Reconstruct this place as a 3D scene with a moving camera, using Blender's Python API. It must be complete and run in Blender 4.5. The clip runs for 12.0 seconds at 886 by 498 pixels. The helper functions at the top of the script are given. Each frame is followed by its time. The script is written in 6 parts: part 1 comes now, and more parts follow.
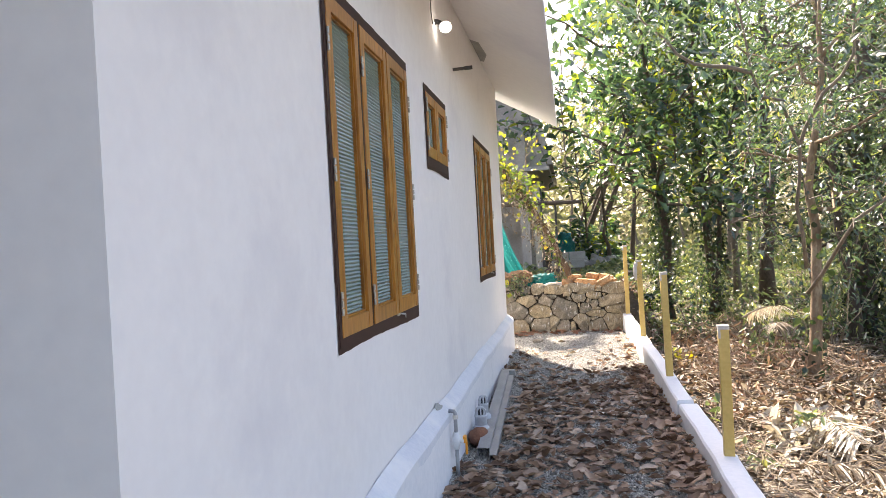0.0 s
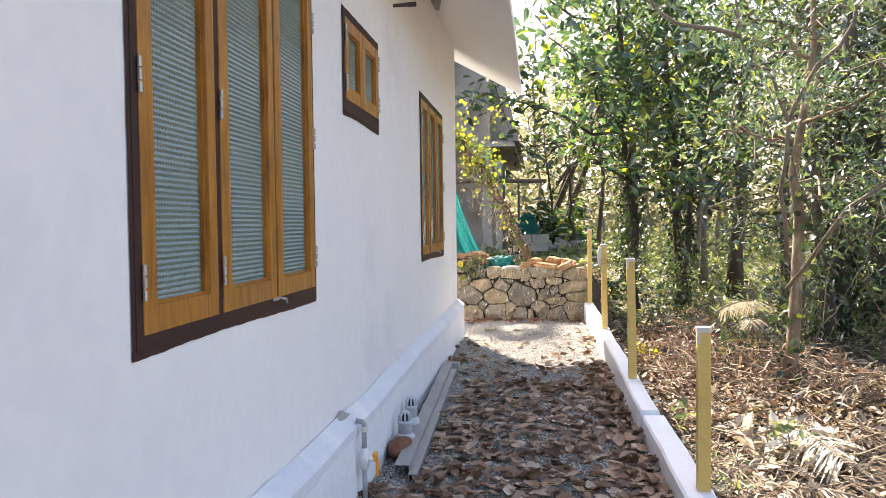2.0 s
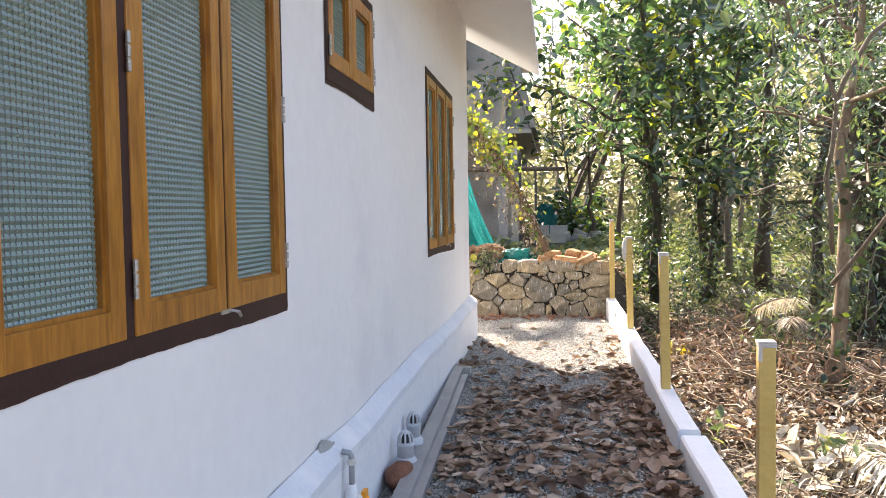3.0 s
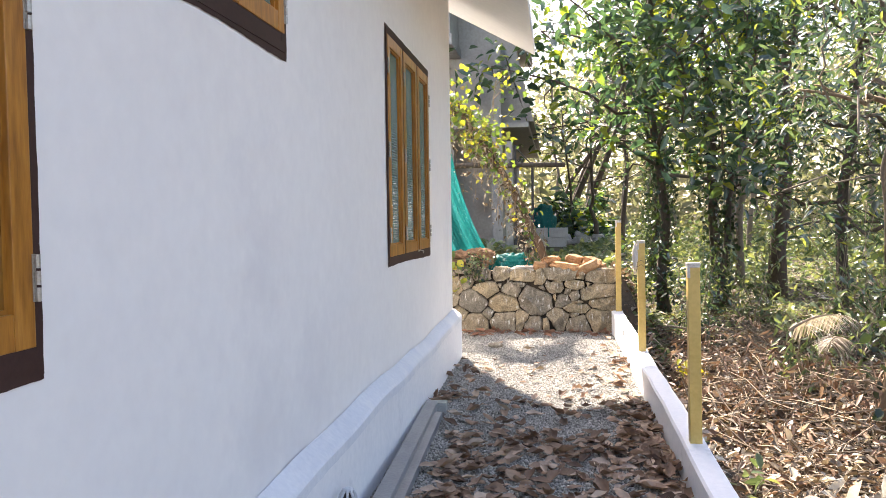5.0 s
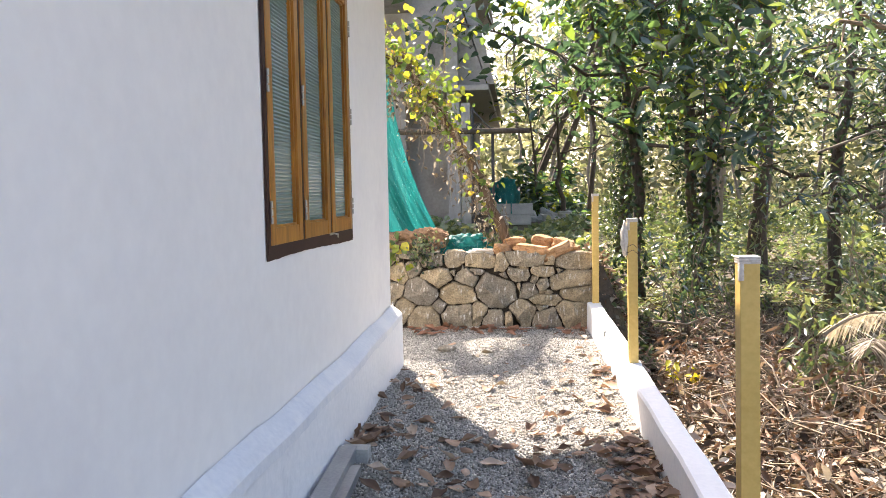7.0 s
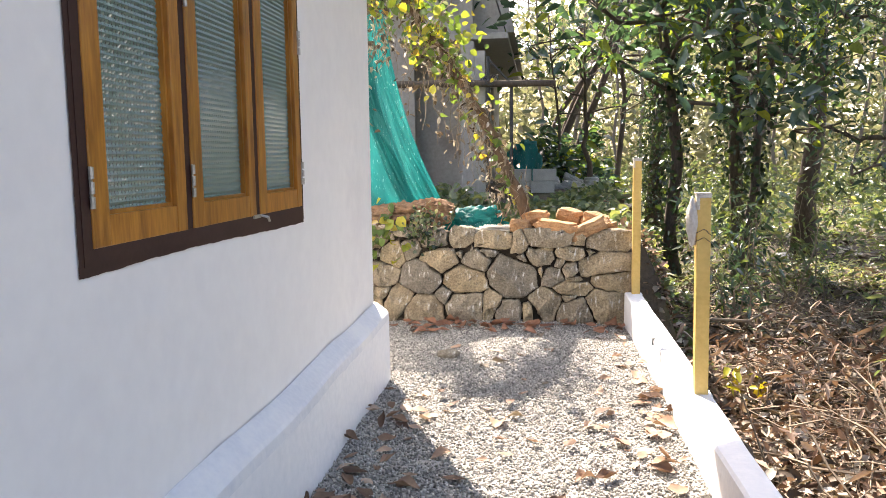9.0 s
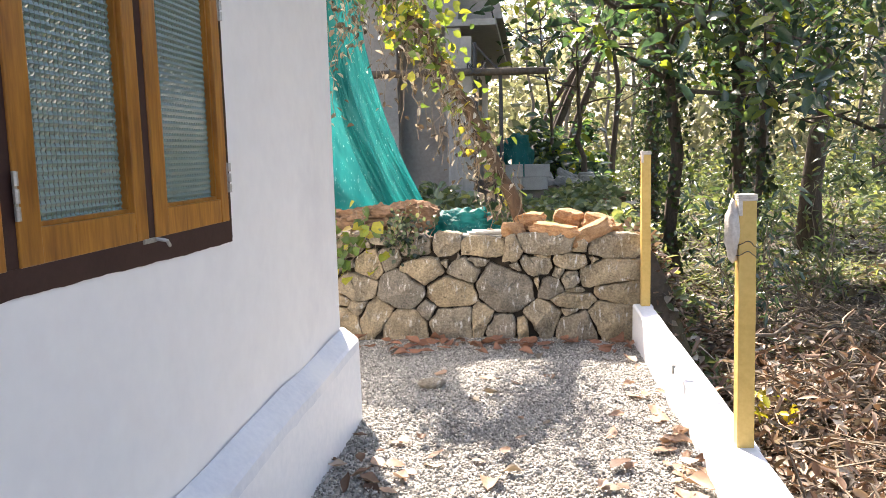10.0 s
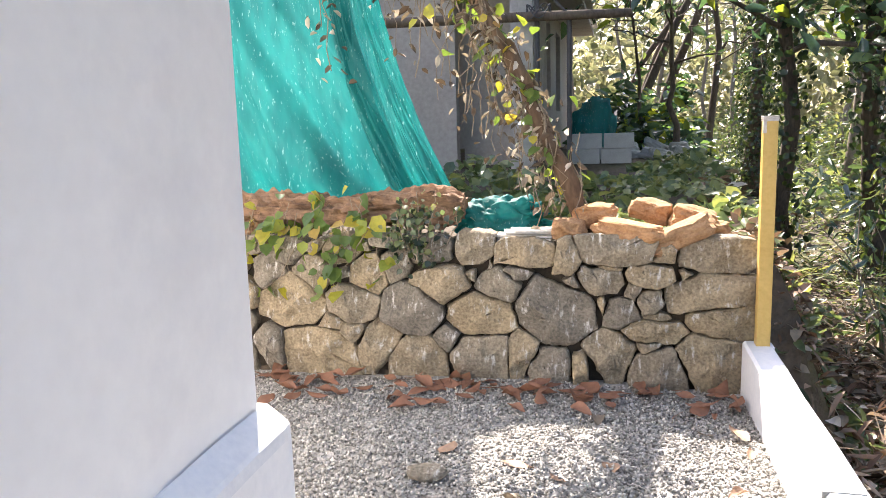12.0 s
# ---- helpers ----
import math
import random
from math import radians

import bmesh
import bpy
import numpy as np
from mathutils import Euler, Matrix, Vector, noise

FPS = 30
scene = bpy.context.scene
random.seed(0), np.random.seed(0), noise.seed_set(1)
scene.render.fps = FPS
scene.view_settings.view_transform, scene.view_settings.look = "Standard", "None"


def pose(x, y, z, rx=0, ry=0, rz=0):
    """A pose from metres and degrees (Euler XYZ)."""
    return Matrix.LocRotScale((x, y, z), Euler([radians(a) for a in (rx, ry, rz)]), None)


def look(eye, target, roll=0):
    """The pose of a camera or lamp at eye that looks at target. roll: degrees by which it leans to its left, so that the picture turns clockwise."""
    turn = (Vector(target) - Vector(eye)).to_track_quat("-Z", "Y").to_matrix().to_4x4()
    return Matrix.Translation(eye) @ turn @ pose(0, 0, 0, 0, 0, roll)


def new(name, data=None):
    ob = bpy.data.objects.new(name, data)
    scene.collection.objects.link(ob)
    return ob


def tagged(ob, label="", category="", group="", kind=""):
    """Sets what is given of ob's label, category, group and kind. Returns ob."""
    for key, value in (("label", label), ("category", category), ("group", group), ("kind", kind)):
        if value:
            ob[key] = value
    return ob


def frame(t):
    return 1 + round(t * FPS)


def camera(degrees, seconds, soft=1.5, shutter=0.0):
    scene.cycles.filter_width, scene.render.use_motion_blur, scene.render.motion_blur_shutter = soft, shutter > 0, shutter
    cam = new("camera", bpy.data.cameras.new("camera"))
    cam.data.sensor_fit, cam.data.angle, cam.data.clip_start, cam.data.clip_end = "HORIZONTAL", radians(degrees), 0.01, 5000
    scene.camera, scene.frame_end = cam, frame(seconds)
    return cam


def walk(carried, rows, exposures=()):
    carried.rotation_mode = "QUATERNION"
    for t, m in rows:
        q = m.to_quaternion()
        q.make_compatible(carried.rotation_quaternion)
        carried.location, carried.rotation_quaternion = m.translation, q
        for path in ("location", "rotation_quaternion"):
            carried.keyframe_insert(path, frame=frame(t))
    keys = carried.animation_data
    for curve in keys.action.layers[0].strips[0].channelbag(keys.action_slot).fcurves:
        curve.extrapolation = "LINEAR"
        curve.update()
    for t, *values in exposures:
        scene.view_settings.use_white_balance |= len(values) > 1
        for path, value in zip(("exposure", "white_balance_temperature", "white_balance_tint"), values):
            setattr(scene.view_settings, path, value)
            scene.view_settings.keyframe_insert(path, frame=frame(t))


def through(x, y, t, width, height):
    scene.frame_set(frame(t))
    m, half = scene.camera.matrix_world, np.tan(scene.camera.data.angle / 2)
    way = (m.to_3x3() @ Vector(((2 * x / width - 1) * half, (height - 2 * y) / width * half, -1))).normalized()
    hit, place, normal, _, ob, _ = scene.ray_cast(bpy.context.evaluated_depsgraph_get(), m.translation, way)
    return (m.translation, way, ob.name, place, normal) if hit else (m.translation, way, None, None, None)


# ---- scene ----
cam = camera(59.1, 12.0, soft=0.5)
PATH = [
    (0, (0.01, 3.48, 1.511), (-0.31, 5.454, 1.498), -3.1),
    (0.5, (0.014, 3.701, 1.499), (-0.172, 5.693, 1.481), -2.6),
    (1, (0.022, 3.94, 1.506), (-0.177, 5.93, 1.490), -1.9),
    (1.5, (0.086, 4.297, 1.481), (-0.136, 6.285, 1.452), -1.5),
    (2, (0.115, 4.569, 1.439), (-0.126, 6.553, 1.373), -0.7),
    (2.5, (0.067, 4.935, 1.462), (-0.183, 6.917, 1.379), -0.7),
    (3, (0.09, 5.265, 1.437), (-0.193, 7.243, 1.348), -0.9),
    (3.2, (0.12, 5.352, 1.454), (-0.221, 7.32, 1.361), -0.7),
    (4.8, (0.123, 6.474, 1.416), (-0.176, 8.45, 1.341), -1.0),
    (5, (0.127, 6.619, 1.404), (-0.159, 8.597, 1.322), -0.8),
    (5.5, (0.069, 7.016, 1.411), (-0.163, 9.0, 1.323), -0.8),
    (6, (0.121, 7.36, 1.366), (-0.109, 9.344, 1.277), -1.2),
    (6.5, (0.114, 7.808, 1.353), (-0.105, 9.792, 1.223), -0.8),
    (6.7, (0.113, 8.014, 1.356), (-0.078, 10.0, 1.223), -1.0),
    (8.3, (0.049, 9.203, 1.371), (-0.166, 11.179, 1.155), -0.7),
    (8.5, (0.038, 9.355, 1.373), (-0.174, 11.331, 1.154), -0.9),
    (9, (0.095, 9.759, 1.352), (-0.149, 11.731, 1.12), -0.7),
    (9.5, (0.091, 10.146, 1.342), (-0.172, 12.114, 1.102), -0.3),
    (10, (0.063, 10.539, 1.354), (-0.159, 12.512, 1.111), -1.5),
    (10.5, (0.119, 10.972, 1.349), (-0.103, 12.947, 1.127), -1.7),
    (11, (0.148, 11.419, 1.326), (-0.086, 13.391, 1.095), -1.2),
    (11.5, (0.167, 11.826, 1.332), (-0.074, 13.793, 1.058), -1.4),
    (12, (0.191, 12.212, 1.341), (-0.248, 14.137, 1.023), -1.6),
]
EXPOSURES = [(0.0, 2.05, 7350, 17), (6.5, 2.06, 7150, 17), (8.5, 1.97, 7250, 17), (12.0, 2.0, 6800, 17)]
walk(cam, [(t, look(eye, target, roll)) for t, eye, target, roll in PATH], EXPOSURES)

# ---- light ----
SUN = Vector((-0.39, 0.79, 1.0)).normalized()
world = bpy.data.worlds.new("sky")
scene.world = world
world.use_nodes = True
wn = world.node_tree.nodes
sky = wn.new("ShaderNodeTexSky")
sky.sky_type = "NISHITA"
sky.sun_disc = False
sky.sun_elevation = math.asin(SUN.z)
sky.sun_rotation = math.atan2(SUN.x, SUN.y)
sky.dust_density = 2.5
world.node_tree.links.new(sky.outputs[0], wn["Background"].inputs[0])
wn["Background"].inputs[1].default_value = 0.13
sun = new("sun", bpy.data.lights.new("sun", "SUN"))
sun.data.energy = 5.0
sun.data.angle = radians(0.5)
sun.data.color = (1.0, 0.95, 0.86)
sun.matrix_world = look(SUN * 40, (0, 0, 0))
RNG = np.random.default_rng(7)


# ---- materials ----
def shader(name):
    m = bpy.data.materials.new(name)
    m.use_nodes = True
    return m, m.node_tree.nodes, m.node_tree.links, m.node_tree.nodes["Principled BSDF"]


def ramp(nodes, links, source, stops):
    r = nodes.new("ShaderNodeValToRGB")
    while len(r.color_ramp.elements) < len(stops):
        r.color_ramp.elements.new(0.5)
    for e, (at, c) in zip(r.color_ramp.elements, stops):
        e.position, e.color = at, (*c, 1)
    links.new(source, r.inputs[0])
    return r.outputs[0]


def noise_tex(nodes, links, scale, detail=5, stretch=None, rough=0.55):
    co = nodes.new("ShaderNodeTexCoord").outputs["Object"]
    if stretch:
        mp = nodes.new("ShaderNodeMapping")
        mp.inputs["Scale"].default_value = stretch
        links.new(co, mp.inputs[0])
        co = mp.outputs[0]
    n = nodes.new("ShaderNodeTexNoise")
    n.inputs["Scale"].default_value, n.inputs["Detail"].default_value = scale, detail
    n.inputs["Roughness"].default_value = rough
    links.new(co, n.inputs["Vector"])
    return n.outputs["Fac"]


def mix(nodes, links, kind, fac, a, b):
    x = nodes.new("ShaderNodeMix")
    x.data_type, x.blend_type = "RGBA", kind
    for socket, value in ((x.inputs[0], fac), (x.inputs[6], a), (x.inputs[7], b)):
        if isinstance(value, (int, float)):
            socket.default_value = value
        elif isinstance(value, tuple):
            socket.default_value = (*value, 1)
        else:
            links.new(value, socket)
    return x.outputs[2]


def surface(name, dark, light, rough=0.8, coarse=3.0, fine=60.0, bump=0.3, depth=0.004, metal=0.0, stain=None,
            stain_scale=1.3, stain_from=0.58, stain_stretch=None, island=None, each=None, stretch=None, spec=0.5):
    """dark and light: the colours between which the coarse and fine grain vary. island, each: a ramp of tints by piece."""
    m, nodes, links, b = shader(name)
    c1 = noise_tex(nodes, links, coarse, 6, stretch)
    c2 = noise_tex(nodes, links, fine, 4, stretch)
    add = nodes.new("ShaderNodeMath")
    add.operation = "MULTIPLY_ADD"
    links.new(c2, add.inputs[0])
    add.inputs[1].default_value = 0.5
    half = nodes.new("ShaderNodeMath")
    half.operation = "MULTIPLY"
    half.inputs[1].default_value = 0.5
    links.new(c1, half.inputs[0])
    links.new(half.outputs[0], add.inputs[2])
    col = ramp(nodes, links, add.outputs[0], [(0.3, dark), (0.7, light)])
    if island or each:
        g = nodes.new("ShaderNodeNewGeometry").outputs["Random Per Island"] if island else nodes.new("ShaderNodeObjectInfo").outputs["Random"]
        col = mix(nodes, links, "MULTIPLY", 1.0, col, ramp(nodes, links, g, island or each))
    if stain:
        s = noise_tex(nodes, links, stain_scale, 8, stain_stretch, 0.65)
        f = ramp(nodes, links, s, [(stain_from, (0, 0, 0)), (stain_from + 0.12, (1, 1, 1))])
        col = mix(nodes, links, "MIX", f, col, stain)
    links.new(col, b.inputs["Base Color"])
    b.inputs["Roughness"].default_value, b.inputs["Metallic"].default_value = rough, metal
    b.inputs["Specular IOR Level"].default_value = spec
    if bump:
        bp = nodes.new("ShaderNodeBump")
        bp.inputs["Strength"].default_value, bp.inputs["Distance"].default_value = bump, depth
        links.new(add.outputs[0], bp.inputs["Height"])
        links.new(bp.outputs[0], b.inputs["Normal"])
    return m


def leaf_material(name, stops, through=0.45, gloss=0.35, rough=0.35, glow=(1.25, 1.1, 0.8)):
    """A thin leaf: diffuse, light that comes through it, and a waxy gloss; the colour varies leaf by leaf."""
    m, nodes, links, b = shader(name)
    g = nodes.new("ShaderNodeNewGeometry").outputs["Random Per Island"]
    col = ramp(nodes, links, g, stops)
    col = mix(nodes, links, "MULTIPLY", 0.5, col, ramp(nodes, links, noise_tex(nodes, links, 30, 3), [(0.3, (0.6, 0.6, 0.6)), (0.7, (1.2, 1.2, 1.1))]))
    links.new(col, b.inputs["Base Color"])
    b.inputs["Roughness"].default_value, b.inputs["Specular IOR Level"].default_value = rough, gloss
    b.inputs["Coat Weight"].default_value, b.inputs["Coat Roughness"].default_value = (1.0, 0.20) if gloss > 0.8 else (0.0, 0.3)
    t = nodes.new("ShaderNodeBsdfTranslucent")
    warm = mix(nodes, links, "MULTIPLY", 1.0, col, glow)
    links.new(warm, t.inputs[0])
    x = nodes.new("ShaderNodeMixShader")
    x.inputs[0].default_value = through
    links.new(b.outputs[0], x.inputs[1])
    links.new(t.outputs[0], x.inputs[2])
    links.new(x.outputs[0], nodes["Material Output"].inputs[0])
    return m


PAINT = surface("white_wall_paint", (0.74, 0.73, 0.73), (0.82, 0.81, 0.80), 0.75, 0.9, 14, 0.25, 0.006, stain=(0.70, 0.69, 0.70), stain_scale=0.7, stain_from=0.56)
PLINTH = surface("white_plinth_paint", (0.66, 0.68, 0.72), (0.80, 0.80, 0.82), 0.8, 1.6, 22, 0.45, 0.012, stain=(0.55, 0.57, 0.61), stain_scale=2.2, stain_from=0.6)
LEDGE = surface("blue_grey_ledge_plaster", (0.56, 0.59, 0.655), (0.72, 0.735, 0.77), 0.85, 2, 40, 0.6, 0.006, stain=(0.74, 0.745, 0.76), stain_scale=1.8, stain_from=0.52)
KERB = surface("white_kerb_paint", (0.70, 0.72, 0.76), (0.84, 0.84, 0.85), 0.7, 2, 35, 0.4, 0.006, stain=(0.55, 0.56, 0.58), stain_scale=3.5, stain_from=0.64)
CEMENT = surface("raw_cement", (0.24, 0.25, 0.24), (0.42, 0.42, 0.40), 0.95, 6, 90, 0.6, 0.006)
CONCRETE = surface("bare_concrete", (0.25, 0.24, 0.23), (0.40, 0.39, 0.37), 0.92, 0.8, 18, 0.4, 0.01, stain=(0.20, 0.185, 0.165), stain_scale=0.6)
BROWN = surface("dark_brown_paint", (0.034, 0.015, 0.013), (0.055, 0.026, 0.022), 0.6, 4, 70, 0.3, 0.002, spec=0.25)
GRAVEL = surface("grey_gravel", (0.28, 0.27, 0.255), (0.44, 0.425, 0.40), 0.95, 1.2, 85, 0.9, 0.012, stain=(0.20, 0.18, 0.155), stain_scale=1.1, stain_from=0.55)
CHIP = surface("crushed_stone", (0.75, 0.74, 0.72), (1.0, 0.99, 0.96), 0.9, 40, 200, 0.2, 0.002,
               island=[(0.0, (0.17, 0.16, 0.15)), (0.35, (0.36, 0.35, 0.33)), (0.75, (0.53, 0.515, 0.485)), (1.0, (0.74, 0.72, 0.67))])
SOIL = surface("dry_woodland_soil", (0.045, 0.036, 0.027), (0.13, 0.10, 0.072), 0.98, 0.7, 24, 0.9, 0.05, stain=(0.10, 0.11, 0.035), stain_scale=0.35, stain_from=0.55)
STONE = surface("rubble_stone", (0.10, 0.088, 0.07), (0.44, 0.385, 0.30), 0.92, 9, 70, 1.0, 0.018,
                each=[(0.0, (0.62, 0.63, 0.66)), (0.3, (0.85, 0.84, 0.82)), (0.65, (1.16, 1.05, 0.86)), (1.0, (0.72, 0.72, 0.74))],
                stain=(0.60, 0.58, 0.54), stain_scale=26, stain_from=0.575, stain_stretch=(1.2, 1, 0.4))
CORE = surface("dark_joint_backing", (0.03, 0.024, 0.018), (0.07, 0.055, 0.04), 1.0, 8, 60, 0.6, 0.01)
LATERITE = surface("orange_laterite", (0.24, 0.125, 0.06), (0.52, 0.33, 0.18), 0.95, 12, 80, 1.0, 0.010, each=[(0, (0.85, 0.85, 0.85)), (1, (1.15, 1.05, 0.95))])
ROTTEN = surface("crumbling_red_log", (0.085, 0.048, 0.030), (0.40, 0.245, 0.15), 0.97, 7, 45, 1.0, 0.02, stretch=(0.5, 1, 1.8), stain=(0.055, 0.038, 0.026), stain_scale=7, stain_from=0.57)
BARK = surface("grey_brown_bark", (0.045, 0.034, 0.026), (0.14, 0.108, 0.082), 0.95, 5, 40, 0.8, 0.015, stretch=(1, 1, 0.3))
PALE_BARK = surface("pale_bark", (0.09, 0.075, 0.058), (0.25, 0.205, 0.155), 0.9, 5, 50, 0.6, 0.01, stretch=(1, 1, 0.35))
DRY_STEM = surface("dry_stem", (0.14, 0.105, 0.072), (0.36, 0.285, 0.205), 0.9, 6, 50, 0.5, 0.005)
POST = surface("yellow_ochre_post_paint", (0.50, 0.33, 0.085), (0.66, 0.46, 0.15), 0.42, 3, 45, 0.25, 0.002, stain=(0.36, 0.25, 0.09), stain_scale=5, stain_from=0.66)
STEEL = surface("galvanised_steel", (0.24, 0.25, 0.265), (0.38, 0.39, 0.40), 0.5, 4, 60, 0.2, 0.002, metal=0.55)
IRON = surface("dark_iron", (0.03, 0.03, 0.035), (0.07, 0.068, 0.07), 0.7, 6, 60, 0.3, 0.003)
HINGE = surface("zinc_hinge", (0.30, 0.27, 0.24), (0.58, 0.56, 0.53), 0.45, 30, 200, 0.2, 0.001, metal=0.6)
PVC_GREY = surface("grey_pvc", (0.26, 0.28, 0.30), (0.36, 0.37, 0.39), 0.4, 10, 80, 0.1, 0.001)
PVC_WHITE = surface("white_pvc", (0.66, 0.67, 0.69), (0.80, 0.80, 0.80), 0.35, 8, 60, 0.1, 0.001)
ORANGE = surface("orange_plastic", (0.78, 0.28, 0.02), (0.90, 0.38, 0.04), 0.4, 20, 100, 0.1, 0.001)
PLASTIC = surface("clear_wrap", (0.42, 0.38, 0.34), (0.70, 0.66, 0.62), 0.3, 12, 70, 0.8, 0.01)
BOARD = surface("weathered_white_board", (0.52, 0.48, 0.43), (0.74, 0.71, 0.66), 0.85, 8, 60, 0.5, 0.005)
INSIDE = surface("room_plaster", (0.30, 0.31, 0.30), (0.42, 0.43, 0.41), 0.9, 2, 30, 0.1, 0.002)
COCONUT = surface("reddish_husk", (0.10, 0.035, 0.02), (0.24, 0.10, 0.055), 0.85, 9, 70, 0.7, 0.006, stretch=(1, 1, 0.3))
DEAD_LEAF = leaf_material("dead_leaf", [(0.0, (0.10, 0.058, 0.040)), (0.3, (0.22, 0.135, 0.092)), (0.6, (0.34, 0.225, 0.160)), (0.85, (0.43, 0.31, 0.24)), (1.0, (0.54, 0.43, 0.35))], 0.12, 0.3, 0.6)
RUSSET = leaf_material("russet_leaf", [(0.0, (0.15, 0.065, 0.040)), (0.5, (0.27, 0.13, 0.085)), (1.0, (0.38, 0.22, 0.15))], 0.15, 0.3, 0.55)
STRAW = leaf_material("straw_litter", [(0.0, (0.055, 0.040, 0.029)), (0.4, (0.135, 0.102, 0.075)), (0.75, (0.31, 0.265, 0.21)), (0.93, (0.52, 0.475, 0.41)), (1.0, (0.78, 0.74, 0.68))], 0.15, 0.3, 0.6)
BROAD = leaf_material("broad_green_leaf", [(0.0, (0.036, 0.070, 0.062)), (0.5, (0.065, 0.112, 0.084)), (0.76, (0.100, 0.160, 0.072)), (0.90, (0.20, 0.25, 0.05)), (1.0, (0.34, 0.32, 0.04))], 0.40, 1.0, 0.27, (1.55, 1.75, 0.8))
NARROW = leaf_material("narrow_green_leaf", [(0.0, (0.034, 0.062, 0.046)), (0.5, (0.068, 0.108, 0.074)), (0.88, (0.12, 0.165, 0.085)), (1.0, (0.28, 0.29, 0.08))], 0.36, 0.95, 0.25, (1.45, 1.6, 0.85))
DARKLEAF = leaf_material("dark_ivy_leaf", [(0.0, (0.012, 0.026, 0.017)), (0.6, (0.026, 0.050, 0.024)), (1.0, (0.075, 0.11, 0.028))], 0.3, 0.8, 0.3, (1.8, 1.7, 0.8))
VINE = leaf_material("vine_leaf", [(0.0, (0.07, 0.13, 0.05)), (0.45, (0.115, 0.19, 0.05)), (0.72, (0.22, 0.28, 0.05)), (0.92, (0.38, 0.36, 0.05)), (1.0, (0.34, 0.20, 0.08))], 0.42, 0.5, 0.4, (2.0, 1.8, 0.8))
GRASS = leaf_material("light_green_ground_cover", [(0.0, (0.075, 0.12, 0.065)), (0.5, (0.13, 0.18, 0.095)), (1.0, (0.26, 0.28, 0.12))], 0.40, 0.7, 0.33, (1.6, 1.5, 0.85))
# dry leaf, paled so that its colour also carries the far wood's haze
DRY_HAZE_LEAF = leaf_material("dry_haze_leaf", [(0.0, (0.13, 0.15, 0.09)), (0.5, (0.23, 0.24, 0.16)), (1.0, (0.36, 0.345, 0.26))], 0.48, 0.4, 0.45, (1.3, 1.25, 0.9))
YELLOW_LEAF = leaf_material("yellow_leaf", [(0.0, (0.36, 0.30, 0.02)), (0.6, (0.55, 0.46, 0.03)), (1.0, (0.22, 0.26, 0.03))], 0.4, 0.4, 0.4, (1.4, 1.2, 0.7))


def wood_material():
    m, nodes, links, b = shader("varnished_teak")
    grain = noise_tex(nodes, links, 9, 6, (1.0, 3.0, 0.45), 0.6)
    fine = noise_tex(nodes, links, 90, 3, (1.0, 1.0, 0.12))
    col = ramp(nodes, links, grain, [(0.30, (0.24, 0.088, 0.014)), (0.5, (0.42, 0.175, 0.028)), (0.72, (0.54, 0.25, 0.046))])
    col = mix(nodes, links, "MULTIPLY", 0.55, col, ramp(nodes, links, fine, [(0.35, (0.62, 0.55, 0.5)), (0.65, (1.1, 1.1, 1.1))]))
    rnd = nodes.new("ShaderNodeObjectInfo").outputs["Random"]
    col = mix(nodes, links, "MULTIPLY", 1.0, col, ramp(nodes, links, rnd, [(0, (0.8, 0.78, 0.74)), (1, (1.12, 1.1, 1.08))]))
    links.new(col, b.inputs["Base Color"])
    b.inputs["Roughness"].default_value = 0.33
    bp = nodes.new("ShaderNodeBump")
    bp.inputs["Strength"].default_value, bp.inputs["Distance"].default_value = 0.12, 0.002
    links.new(fine, bp.inputs["Height"])
    links.new(bp.outputs[0], b.inputs["Normal"])
    return m


def glass_material():
    m, nodes, links, b = shader("cross_reeded_glass")
    b.inputs["Base Color"].default_value = (0.16, 0.255, 0.215, 1)
    b.inputs["Roughness"].default_value = 0.07
    b.inputs["IOR"].default_value = 2.0
    b.inputs["Transmission Weight"].default_value = 0.35
    return m


def net_material():
    """Teal shade net: a dense weave through which some light and view pass, with pale dried splashes."""
    m, nodes, links, b = shader("teal_shade_net")
    col = ramp(nodes, links, noise_tex(nodes, links, 3, 6, (3, 1, 0.6)), [(0.3, (0.0, 0.125, 0.13)), (0.7, (0.003, 0.215, 0.21))])
    fleck = ramp(nodes, links, noise_tex(nodes, links, 34, 4, (2.2, 2, 0.5), 0.6), [(0.615, (0, 0, 0)), (0.72, (1, 1, 1))])
    col = mix(nodes, links, "MIX", fleck, col, (0.30, 0.48, 0.46))
    links.new(col, b.inputs["Base Color"])
    b.inputs["Roughness"].default_value = 0.6
    t = nodes.new("ShaderNodeBsdfTranslucent")
    links.new(mix(nodes, links, "MULTIPLY", 1.0, col, (0.9, 1.2, 1.2)), t.inputs[0])
    x = nodes.new("ShaderNodeMixShader")
    x.inputs[0].default_value = 0.45
    links.new(b.outputs[0], x.inputs[1])
    links.new(t.outputs[0], x.inputs[2])
    clear = nodes.new("ShaderNodeBsdfTransparent")
    y = nodes.new("ShaderNodeMixShader")
    y.inputs[0].default_value = 0.10
    links.new(x.outputs[0], y.inputs[1])
    links.new(clear.outputs[0], y.inputs[2])
    links.new(y.outputs[0], nodes["Material Output"].inputs[0])
    return m


TEAK, GLASS, NET = wood_material(), glass_material(), net_material()
BULB, _n, _l, _b = shader("lit_bulb")
_b.inputs["Base Color"].default_value = (0.9, 0.9, 0.88, 1)
_b.inputs["Emission Color"].default_value = (1, 0.96, 0.88, 1)
_b.inputs["Emission Strength"].default_value = 3.0


